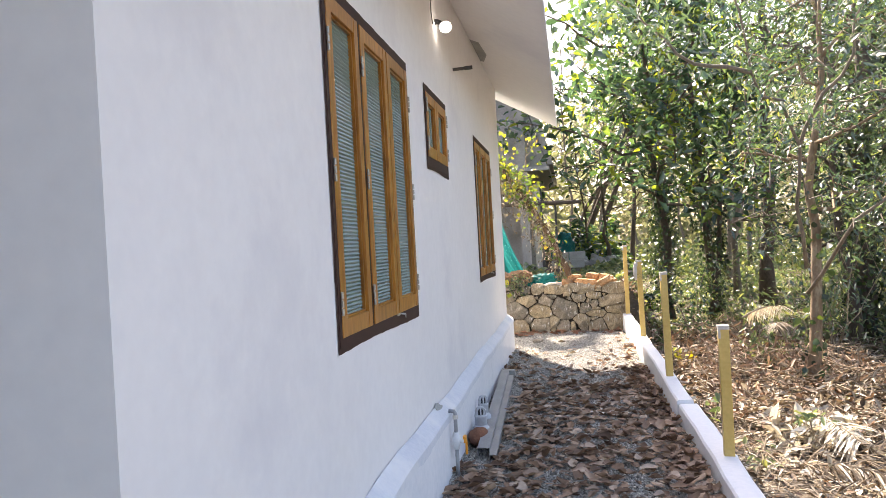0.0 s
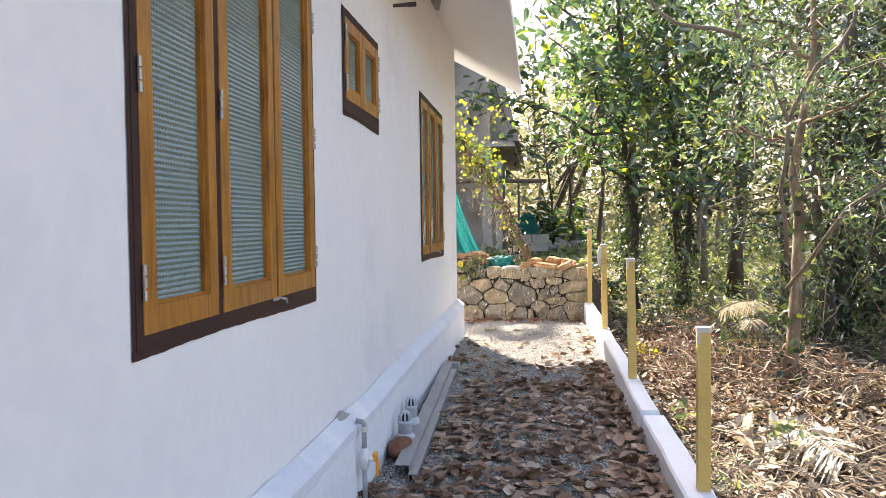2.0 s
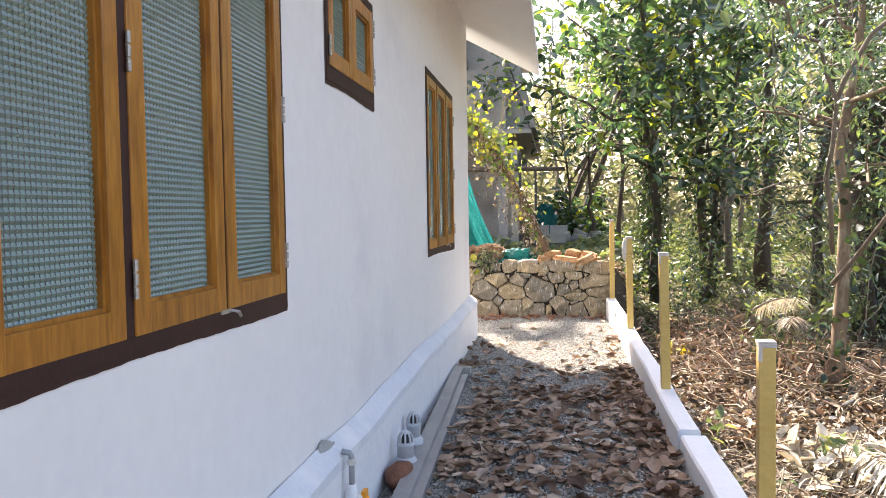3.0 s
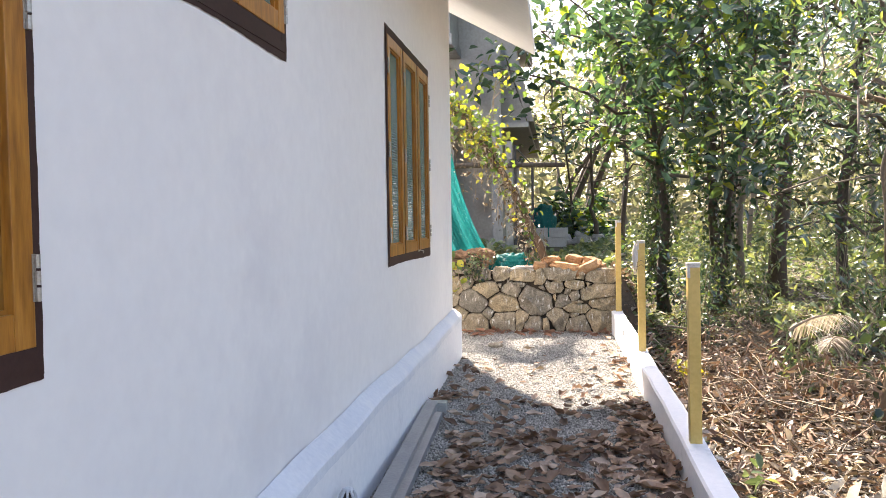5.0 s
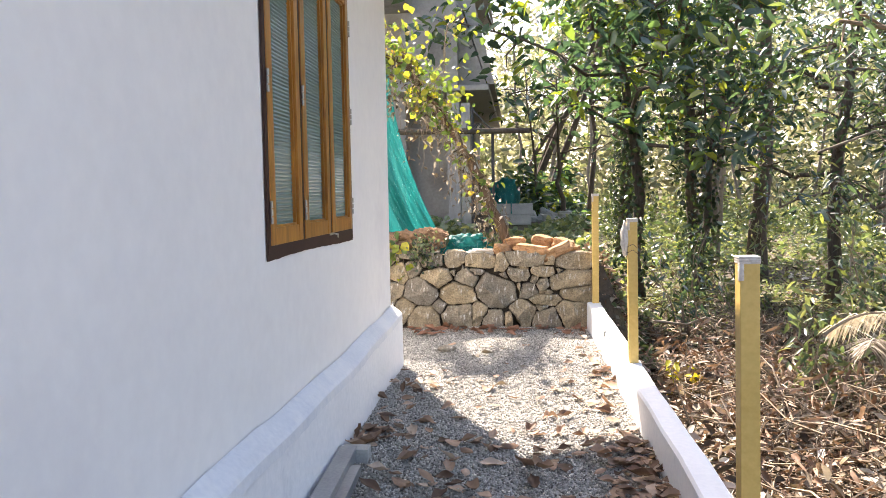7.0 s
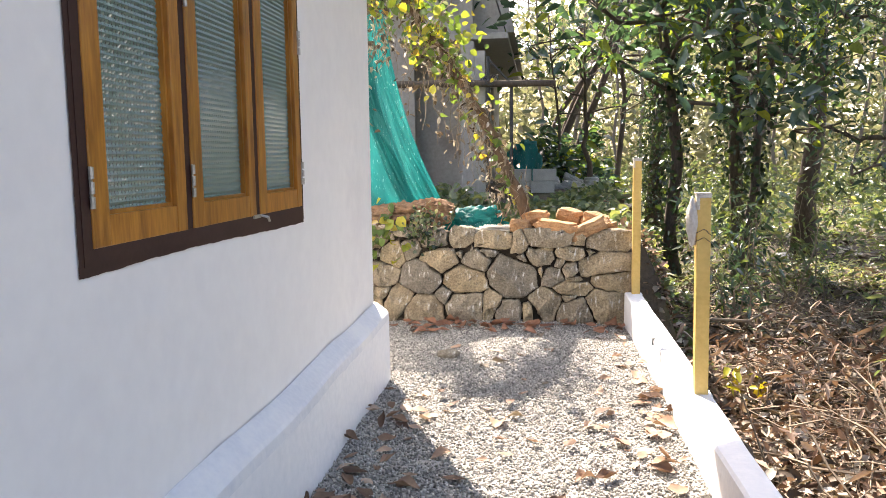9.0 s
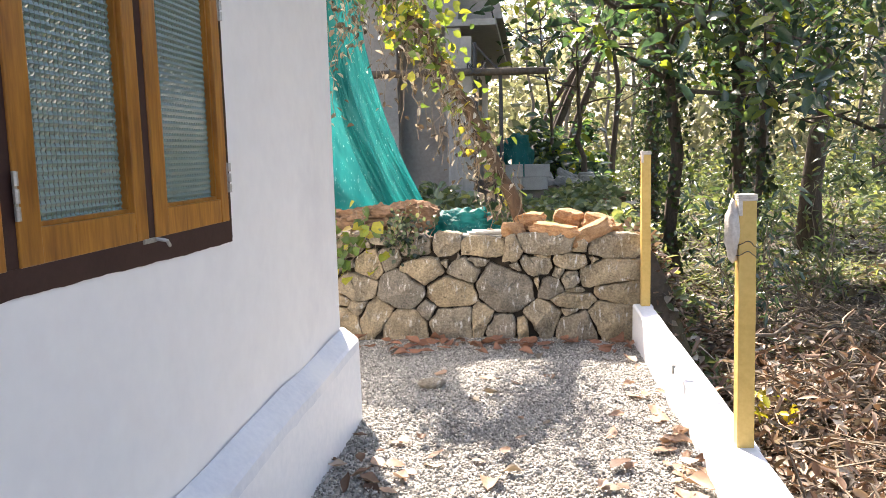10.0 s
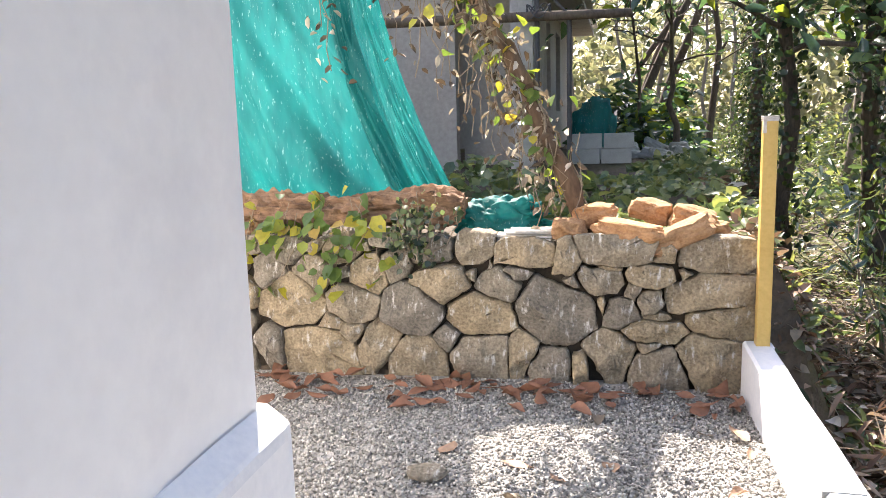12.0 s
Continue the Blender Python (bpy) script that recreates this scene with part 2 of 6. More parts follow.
# ---- building helpers ----
def thing(name, at=(0, 0, 0), label="", category="", group="", kind=""):
    ob = new(name)
    ob.location = at
    ob.empty_display_size = 0.1
    return tagged(ob, label, category, group, kind)


def link_mesh(name, me, material, parent=None, label=""):
    me.materials.append(material)
    ob = new(name, me)
    if parent is not None:
        ob.parent = parent
    return tagged(ob, label)


def part(name, bm, material, parent=None, label="", smooth=False):
    """One bmesh as one mesh object, in its parent's own coordinates."""
    me = bpy.data.meshes.new(name)
    bm.to_mesh(me)
    bm.free()
    if smooth:
        me.polygons.foreach_set("use_smooth", [True] * len(me.polygons))
    return link_mesh(name, me, material, parent, label)


def box(bm, x0, x1, y0, y1, z0, z1, bevel=0.0):
    made = bmesh.ops.create_cube(bm, size=1, matrix=Matrix.LocRotScale(((x0 + x1) / 2, (y0 + y1) / 2, (z0 + z1) / 2), None, (x1 - x0, y1 - y0, z1 - z0)))
    if bevel:
        vs = set(made["verts"])
        bmesh.ops.bevel(bm, geom=[e for e in bm.edges if e.verts[0] in vs and e.verts[1] in vs], offset=bevel, segments=2, affect="EDGES", profile=0.6)
    return bm


def boxes(*specs, bevel=0.0):
    bm = bmesh.new()
    for s in specs:
        box(bm, *s, bevel)
    return bm


def tube(bm, points, radii, sides=8, cap=True):
    """A round, tapered sweep along points."""
    pts = [Vector(p) for p in points]
    rings, up = [], Vector((0.31, 0.17, 0.93))
    for i, p in enumerate(pts):
        d = (pts[min(i + 1, len(pts) - 1)] - pts[max(i - 1, 0)]).normalized()
        if abs(d.dot(up)) > 0.93:
            up = Vector((0.9, 0.3, 0.1))
        a = d.cross(up).normalized()
        b = d.cross(a)
        r = radii[i] if hasattr(radii, "__len__") else radii
        rings.append([bm.verts.new(p + (a * math.cos(q) + b * math.sin(q)) * r) for q in (2 * math.pi * k / sides for k in range(sides))])
    for r0, r1 in zip(rings, rings[1:]):
        for k in range(sides):
            bm.faces.new((r0[k], r0[(k + 1) % sides], r1[(k + 1) % sides], r1[k]))
    if cap:
        bm.faces.new(rings[0])
        bm.faces.new(list(reversed(rings[-1])))
    return bm


def tubes(*specs, sides=8):
    bm = bmesh.new()
    for pts, r in specs:
        tube(bm, pts, r, sides)
    bmesh.ops.recalc_face_normals(bm, faces=bm.faces)
    return bm


def tri_mesh(name, verts, tris):
    me = bpy.data.meshes.new(name)
    me.vertices.add(len(verts))
    me.vertices.foreach_set("co", np.asarray(verts, np.float32).ravel())
    me.loops.add(len(tris) * 3)
    me.loops.foreach_set("vertex_index", np.asarray(tris, np.int32).ravel())
    me.polygons.add(len(tris))
    me.polygons.foreach_set("loop_start", np.arange(0, len(tris) * 3, 3, dtype=np.int32))
    me.update(calc_edges=True)
    return me


def scatter(name, template, tris, at, along, facing, size):
    """Copies of a small template (x across, y along, z out) at many places, in one mesh."""
    along = along / np.maximum(np.linalg.norm(along, axis=1, keepdims=True), 1e-6)
    side = np.cross(along, facing)
    side /= np.maximum(np.linalg.norm(side, axis=1, keepdims=True), 1e-6)
    out = np.cross(side, along)
    t = np.asarray(template)
    size = np.asarray(size).reshape(len(at), -1)
    s = size[:, :, None] if size.shape[1] == 3 else np.repeat(size[:, :1], 3, 1)[:, :, None]
    v = (at[:, None, :] + s[:, 0:1] * t[None, :, 0:1] * side[:, None, :] + s[:, 1:2] * t[None, :, 1:2] * along[:, None, :]
         + s[:, 2:3] * t[None, :, 2:3] * out[:, None, :])
    f = np.asarray(tris)[None] + (np.arange(len(at)) * len(t))[:, None, None]
    return tri_mesh(name, v.reshape(-1, 3), f.reshape(-1, 3))


def leaf_shape(width, cup=0.10, curl=-0.12):
    return np.array([(0, 0, 0), (-width * 0.85, 0.28, cup), (0, 0.3, 0.0), (width * 0.85, 0.28, cup),
                     (-width * 0.75, 0.66, cup + curl * 0.5), (0, 0.68, curl * 0.5), (width * 0.75, 0.66, cup + curl * 0.5), (0, 1, curl)])


def fine_leaf(width, cup, curl, twist):
    """A leaf with enough rows to show its outline, its fold and its curl from close by."""
    rows = [(0.0, 0.04), (0.12, 0.45), (0.27, 0.82), (0.43, 1.0), (0.60, 0.92), (0.77, 0.62), (0.90, 0.28), (1.0, 0.02)]
    v = []
    for t, w in rows:
        bend = curl * (t - 0.35) ** 2 * 1.6
        for k in (-1, -0.5, 0, 0.5, 1):
            v.append((k * w * width + 0.05 * twist * math.sin(5 * t), t, cup * (k * w) ** 2 + bend + twist * k * w * (t - 0.5) * 0.5 + 0.018 * math.sin(11 * t + 3 * k)))
    f = []
    for i in range(len(rows) - 1):
        for k in range(4):
            a = 5 * i + k
            f += [(a, a + 1, a + 6), (a, a + 6, a + 5)]
    return np.array(v), np.array(f)


LEAF_TRIS = np.array([(0, 2, 1), (0, 3, 2), (1, 2, 5), (1, 5, 4), (2, 3, 6), (2, 6, 5), (4, 5, 7), (5, 6, 7)])
BROAD_LEAF, NARROW_LEAF, HEART_LEAF = leaf_shape(0.24), leaf_shape(0.15, 0.05, -0.18), leaf_shape(0.46, 0.12, -0.1)
CURLED_LEAF, BLADE = leaf_shape(0.27, 0.17, 0.12), leaf_shape(0.042, 0.02, -0.25)
CHIP_SHAPE = np.array([(1, 0, 0.1), (0.15, 1, -0.1), (-1, 0.2, 0.1), (-0.1, -1, 0.1), (0.1, 0.1, 0.75), (0, 0, -0.7)])
CHIP_TRIS = np.array([(0, 1, 4), (1, 2, 4), (2, 3, 4), (3, 0, 4), (1, 0, 5), (2, 1, 5), (3, 2, 5), (0, 3, 5)])


def rand_dirs(n, flat=1.0):
    v = RNG.normal(size=(n, 3))
    v[:, 2] *= flat
    return v / np.linalg.norm(v, axis=1, keepdims=True)


def smooth_step(a, b, v):
    t = np.clip((v - a) / (b - a), 0, 1)
    return t * t * (3 - 2 * t)


def ground_height(x, y):
    """The lie of the land: the path, the lower wood beside it, the raised plot behind the stone wall."""
    x, y = np.asarray(x, float), np.asarray(y, float)
    rough = 0.05 * np.sin(1.7 * x + 0.6 * y) + 0.045 * np.sin(0.9 * x - 1.3 * y + 2) + 0.03 * np.sin(3.1 * y + x)
    wood = -0.66 + rough + 0.16 * np.exp(-((x - 2.6) ** 2 + (y - 13.5) ** 2) / 2.2) + 0.012 * np.clip(x - 3, 0, 40)
    path = np.full_like(x, -0.05)
    plot = 0.70 + 0.5 * rough + 0.10 * smooth_step(19, 26, y)
    h = path + (wood - path) * smooth_step(0.90, 1.30, x)
    back = plot + (wood - plot) * smooth_step(0.85, 1.5, x - 0.06 * np.clip(y - 17, 0, 8))
    return h + (back - h) * smooth_step(16.18, 16.30, y)


# ---- ground ----
def axis_steps(lo, hi, near_lo, near_hi, fine, coarse):
    a = list(np.arange(near_lo, near_hi, fine))
    left, right = list(near_lo - np.geomspace(fine, near_lo - lo, coarse)), list(near_hi + np.geomspace(fine, hi - near_hi, coarse))
    return np.array(sorted(left + a + right))


gx, gy = axis_steps(-900, 900, -2, 9, 0.11, 26), axis_steps(-300, 1800, 3, 27, 0.12, 30)
GX, GY = np.meshgrid(gx, gy, indexing="ij")
GZ = ground_height(GX, GY) + RNG.normal(0, 0.008, GX.shape)
idx = np.arange(GX.size).reshape(GX.shape)
q = np.stack([idx[:-1, :-1], idx[1:, :-1], idx[1:, 1:], idx[:-1, 1:]], -1).reshape(-1, 4)
tris = np.concatenate([q[:, [0, 1, 2]], q[:, [0, 2, 3]]])
tagged(link_mesh("ground", tri_mesh("ground", np.stack([GX, GY, GZ], -1).reshape(-1, 3), tris), SOIL),
       "dry brown woodland soil sloping down beside the path", "ground", kind="structure")

px, py = np.arange(-4.2, 0.83, 0.06), np.arange(1.0, 16.3, 0.06)
PX, PY = np.meshgrid(px, py, indexing="ij")
PZ = 0.008 * np.sin(3 * PX + 1.3 * PY) + 0.006 * np.sin(5.1 * PY - 2 * PX) + RNG.normal(0, 0.003, PX.shape) - 0.008
idx = np.arange(PX.size).reshape(PX.shape)
q = np.stack([idx[:-1, :-1], idx[1:, :-1], idx[1:, 1:], idx[:-1, 1:]], -1).reshape(-1, 4)
tris = np.concatenate([q[:, [0, 1, 2]], q[:, [0, 2, 3]]])
tagged(link_mesh("gravel_path", tri_mesh("gravel_path", np.stack([PX, PY, PZ], -1).reshape(-1, 3), tris), GRAVEL),
       "narrow grey gravel path between house and kerb", "path", kind="structure")


def gravel(y0, y1, count, lo, hi, x0=-0.82):
    at = np.stack([RNG.uniform(x0, 0.80, count), RNG.uniform(y0, y1, count), np.zeros(count)], 1)
    at[:, 2] = 0.008 * np.sin(3 * at[:, 0] + 1.3 * at[:, 1]) + 0.006 * np.sin(5.1 * at[:, 1] - 2 * at[:, 0]) + RNG.uniform(-0.008, 0.004, count)
    size = RNG.uniform(lo, hi, (count, 1)) * RNG.uniform(0.55, 1.1, (count, 3))
    me = scatter("gravel", CHIP_SHAPE, CHIP_TRIS, at, rand_dirs(count, 0.4), rand_dirs(count) + np.array((0, 0, 0.8)), size)
    tagged(link_mesh("gravel", me, CHIP), "loose grey crushed stone gravel on the path", "gravel", kind="stuff")


gravel(10.8, 14.4, 46000, 0.006, 0.0125)
gravel(14.4, 16.1, 36000, 0.006, 0.0125, -2.0)
gravel(7.6, 10.8, 34000, 0.007, 0.014)
gravel(4.2, 7.6, 16000, 0.009, 0.017)


# ---- house ----
def holed_wall(name, ys, zs, holes, x0, x1, material):
    """A wall along y between x0 and x1, with openings right through it."""
    ys, zs = sorted(set(ys + [v for h in holes for v in h[:2]])), sorted(set(zs + [v for h in holes for v in h[2:]]))
    solid = lambda i, j: 0 <= i < len(ys) - 1 and 0 <= j < len(zs) - 1 and not any(
        h[0] < (ys[i] + ys[i + 1]) / 2 < h[1] and h[2] < (zs[j] + zs[j + 1]) / 2 < h[3] for h in holes)
    bm, made = bmesh.new(), {}
    v = lambda x, i, j: made.setdefault((x, i, j), bm.verts.new((x, ys[i], zs[j]))) if (x, i, j) not in made else made[(x, i, j)]
    for i in range(len(ys) - 1):
        for j in range(len(zs) - 1):
            if not solid(i, j):
                continue
            for x in (x0, x1):
                bm.faces.new([v(x, i, j), v(x, i + 1, j), v(x, i + 1, j + 1), v(x, i, j + 1)])
            for di, dj, a, b in ((-1, 0, (i, j), (i, j + 1)), (1, 0, (i + 1, j), (i + 1, j + 1)), (0, -1, (i, j), (i + 1, j)), (0, 1, (i, j + 1), (i + 1, j + 1))):
                if not solid(i + di, j + dj):
                    bm.faces.new([v(x0, *a), v(x1, *a), v(x1, *b), v(x0, *b)])
    bmesh.ops.recalc_face_normals(bm, faces=bm.faces)
    return part(name, bm, material)


WALL, Y0, Y1 = -0.9, 4.91, 14.34
WIN1, WIN2, VENT = (6.41, 8.052, 1.10, 2.597), (11.33, 12.97, 1.10, 2.597), (8.61, 9.548, 2.02, 2.597)
HOLES = [(w[0] + 0.02, w[1] - 0.02, w[2] + 0.02, w[3] - 0.02) for w in (WIN1, VENT, WIN2)]
tagged(holed_wall("wall_east", [Y0, Y1], [-0.1, 3.60], HOLES, WALL - 0.2, WALL, PAINT), "smooth white painted house wall with three windows", "wall", kind="structure")
tagged(part("wall_south", boxes((-8.9, WALL - 0.2, Y0, Y0 + 0.2, -0.1, 3.60)), PAINT), "white painted return wall of the house", "wall", kind="structure")
tagged(part("wall_north", boxes((-8.9, WALL - 0.2, Y1 - 0.2, Y1, -0.1, 3.60)), PAINT), "white painted end wall of the house", "wall", kind="structure")
tagged(part("wall_west", boxes((-8.9, -8.7, Y0 + 0.2, Y1 - 0.2, -0.1, 3.60)), PAINT), "white painted far wall of the house", "wall", kind="structure")
# unseen wall, added to keep sky light off the return wall
tagged(part("wall_light_block", boxes((-8.9, WALL - 0.35, 0.8, 1.0, -0.1, 3.60), (-8.9, -8.7, 1.0, Y0, -0.1, 3.60)), PAINT), "unseen plain white wall added to shade the near end", "wall", kind="structure")
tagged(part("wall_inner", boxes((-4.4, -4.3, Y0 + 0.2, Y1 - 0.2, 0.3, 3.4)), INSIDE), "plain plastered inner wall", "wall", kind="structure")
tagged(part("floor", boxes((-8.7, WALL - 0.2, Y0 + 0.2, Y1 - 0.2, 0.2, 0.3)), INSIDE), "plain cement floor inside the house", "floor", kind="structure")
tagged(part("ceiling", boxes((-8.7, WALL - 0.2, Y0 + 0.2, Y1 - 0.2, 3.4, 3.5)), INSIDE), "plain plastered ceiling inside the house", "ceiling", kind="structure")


def gable(name, y0, y1):
    bm = bmesh.new()
    ring = [[bm.verts.new(p) for p in ((-8.9, y, 3.602), (WALL - 0.002, y, 3.602), (-4.9, y, 3.602 + 4.0 * SLOPE - 0.02))] for y in (y0, y1)]
    bm.faces.new(ring[0])
    bm.faces.new(list(reversed(ring[1])))
    for k in range(3):
        bm.faces.new((ring[0][k], ring[1][k], ring[1][(k + 1) % 3], ring[0][(k + 1) % 3]))
    bmesh.ops.recalc_face_normals(bm, faces=bm.faces)
    return tagged(part(name, bm, PAINT), "white painted gable above the end wall", "wall", kind="structure")


# ROOF_Y0 carries the slab unseen past the gable, added to shade the return wall
SLOPE, EAVE_X, EAVE_Z, ROOF_Y0, ROOF_Y1 = 0.545, -0.084, 3.16, 0.4, 15.32


def roof_slab(name, sign):
    """One pitch of the roof: a thick slab with a square edge, its soffit painted."""
    bm = bmesh.new()
    ridge_x = -4.9
    reach = EAVE_X - ridge_x
    low, high = (ridge_x + sign * reach, EAVE_Z), (ridge_x, EAVE_Z + reach * SLOPE)
    prof = [low, high, (high[0], high[1] + 0.13), (low[0], low[1] + 0.11)]
    r0, r1 = [[bm.verts.new((x, y, z)) for x, z in prof] for y in (ROOF_Y0, ROOF_Y1)]
    bm.faces.new(r0)
    bm.faces.new(list(reversed(r1)))
    for k in range(4):
        bm.faces.new((r0[k], r1[k], r1[(k + 1) % 4], r0[(k + 1) % 4]))
    bmesh.ops.recalc_face_normals(bm, faces=bm.faces)
    return tagged(part(name, bm, PAINT), "sloping white painted concrete roof slab with deep eave", "roof", kind="structure")


roof_slab("roof_east", 1)
roof_slab("roof_west", -1)
gable("gable_north", Y1 - 0.2, Y1)
gable("gable_south", Y0, Y0 + 0.2)


def plinth():
    """The thicker foot of the wall, with a sloped and slightly wavy plaster top."""
    bm = bmesh.new()
    ys = [Y0 - 0.08] + list(np.arange(5.2, 14.3, 0.3)) + [Y1 + 0.06]
    prev = None
    for y in ys:
        w = 0.010 * math.sin(1.9 * y) + 0.006 * math.sin(5.3 * y + 1)
        top = 0.388 + 0.0005 * (y - 5)
        ring = [bm.verts.new(p) for p in ((WALL - 0.05, y, -0.06), (-0.815, y, -0.06), (-0.819, y, top - 0.02 + w), (-0.821, y, top + 0.010 + w), (-0.829, y, top + 0.020 + w), (-0.862, y, top + 0.047 + w), (WALL + 0.004, y, top + 0.072 + w), (WALL - 0.05, y, top + 0.072 + w))]
        if prev:
            for k in range(8):
                bm.faces.new((prev[k], ring[k], ring[(k + 1) % 8], prev[(k + 1) % 8]))
        else:
            bm.faces.new([bm.verts.new(v.co) for v in ring])
        prev = ring
    bm.faces.new([bm.verts.new(v.co) for v in reversed(prev)])
    bmesh.ops.recalc_face_normals(bm, faces=bm.faces)
    return tagged(part("plinth", bm, PLINTH), "whitewashed plinth at the foot of the wall, streaked", "plinth", kind="structure")


plinth()


def plinth_ledge():
    """The rough sloping plaster joint on top of the plinth, coloured blue-grey, with an uneven upper and lower edge."""
    bm, prev = bmesh.new(), None
    for y in np.arange(Y0 - 0.07, Y1 + 0.05, 0.04):
        w = 0.010 * math.sin(1.9 * y) + 0.006 * math.sin(5.3 * y + 1)
        top = 0.388 + 0.0005 * (y - 5) + w
        a, b = noise.noise(Vector((3.1 * y, 0, 0))), noise.noise(Vector((2.3 * y, 5, 0))) + 0.5 * noise.noise(Vector((9 * y, 2, 0)))
        lift = 0.004
        ring = [bm.verts.new(p) for p in ((-0.815 + lift, y, top - 0.028 + 0.026 * min(0, b)), (-0.817 + lift, y, top + 0.012), (-0.827 + lift, y, top + 0.026), (-0.860 + lift, y, top + 0.052), (WALL + 0.004 + lift, y, top + 0.078 + 0.01 * a))]
        if prev:
            for k in range(4):
                bm.faces.new((prev[k], ring[k], ring[k + 1], prev[k + 1]))
        prev = ring
    bmesh.ops.recalc_face_normals(bm, faces=bm.faces)
    return tagged(part("plinth_ledge", bm, LEDGE), "blue-grey rough plaster ledge on top of the plinth", "plinth", kind="structure")


plinth_ledge()


# ---- windows ----
def hinge(parent, y, z, side):
    bm = bmesh.new()
    for k in range(3):
        tube(bm, [(WALL + 0.014, y, z - 0.048 + k * 0.033), (WALL + 0.014, y, z - 0.021 + k * 0.033)], 0.0062, 8)
    box(bm, WALL + 0.0075, WALL + 0.0105, y, y + 0.010 * side, z - 0.048, z + 0.046)
    part("hinge", bm, HINGE, parent, "zinc butt hinge")


def reeded_pane(x, y0, y1, z0, z1):
    """A pane pressed into a net of small square lens cells, each a raised cushion."""
    ny, nz = round((y1 - y0) / 0.0165), round((z1 - z0) / 0.0165)
    jy, jz = np.meshgrid(np.arange(2 * ny + 1), np.arange(2 * nz + 1), indexing="ij")
    up = 0.0066 * (jy % 2) * (jz % 2) + 0.0022 * ((jy % 2) ^ (jz % 2))
    up = up * (1 + 0.05 * RNG.normal(size=up.shape))
    v = np.stack([x + up, y0 + (y1 - y0) * jy / (2 * ny), z0 + (z1 - z0) * jz / (2 * nz)], -1).reshape(-1, 3)
    k = np.arange(len(v)).reshape(jy.shape)
    c = np.stack([k[:-1, :-1], k[1:, :-1], k[1:, 1:], k[:-1, 1:]], -1).reshape(-1, 4)
    me = tri_mesh("pane", v, np.concatenate([c[:, [0, 1, 2]], c[:, [0, 2, 3]]]))
    me.shade_flat()
    return me


def shutter(win, y0, y1, z0, z1, hinge_at, near=0.072, far=0.060, levels=(0.10, 0.485, 0.86)):
    """A glazed teak shutter: two stiles, two rails, an inner bead and a reeded pane."""
    face, back, foot, head = WALL + 0.009, WALL - 0.030, 0.072, 0.066
    sash = part("sash", boxes((back, face, y0, y0 + near, z0, z1), (back, face, y1 - far, y1, z0, z1), bevel=0.0025), TEAK, win, "varnished teak shutter")
    part("bottom_rail", boxes((back, face - 0.0015, y0 + near, y1 - far, z0, z0 + foot), bevel=0.002), TEAK, sash)
    part("top_rail", boxes((back, face - 0.0015, y0 + near, y1 - far, z1 - head, z1), bevel=0.002), TEAK, sash)
    a, b, c, d = y0 + near, y1 - far, z0 + foot, z1 - head
    part("bead", boxes((back + 0.008, face - 0.014, a, a + 0.010, c, d), (back + 0.008, face - 0.014, b - 0.010, b, c, d),
                       (back + 0.008, face - 0.014, a + 0.010, b - 0.010, c, c + 0.010), (back + 0.008, face - 0.014, a + 0.010, b - 0.010, d - 0.010, d)), TEAK, sash)
    link_mesh("pane", reeded_pane(back + 0.007, a, b, c, d), GLASS, sash, "greenish cross-reeded glass pane")
    for f in levels:
        hinge(sash, y0 - 0.004 if hinge_at < 0 else y1 + 0.004, z0 + f * (z1 - z0), 1 if hinge_at < 0 else -1)
    return sash


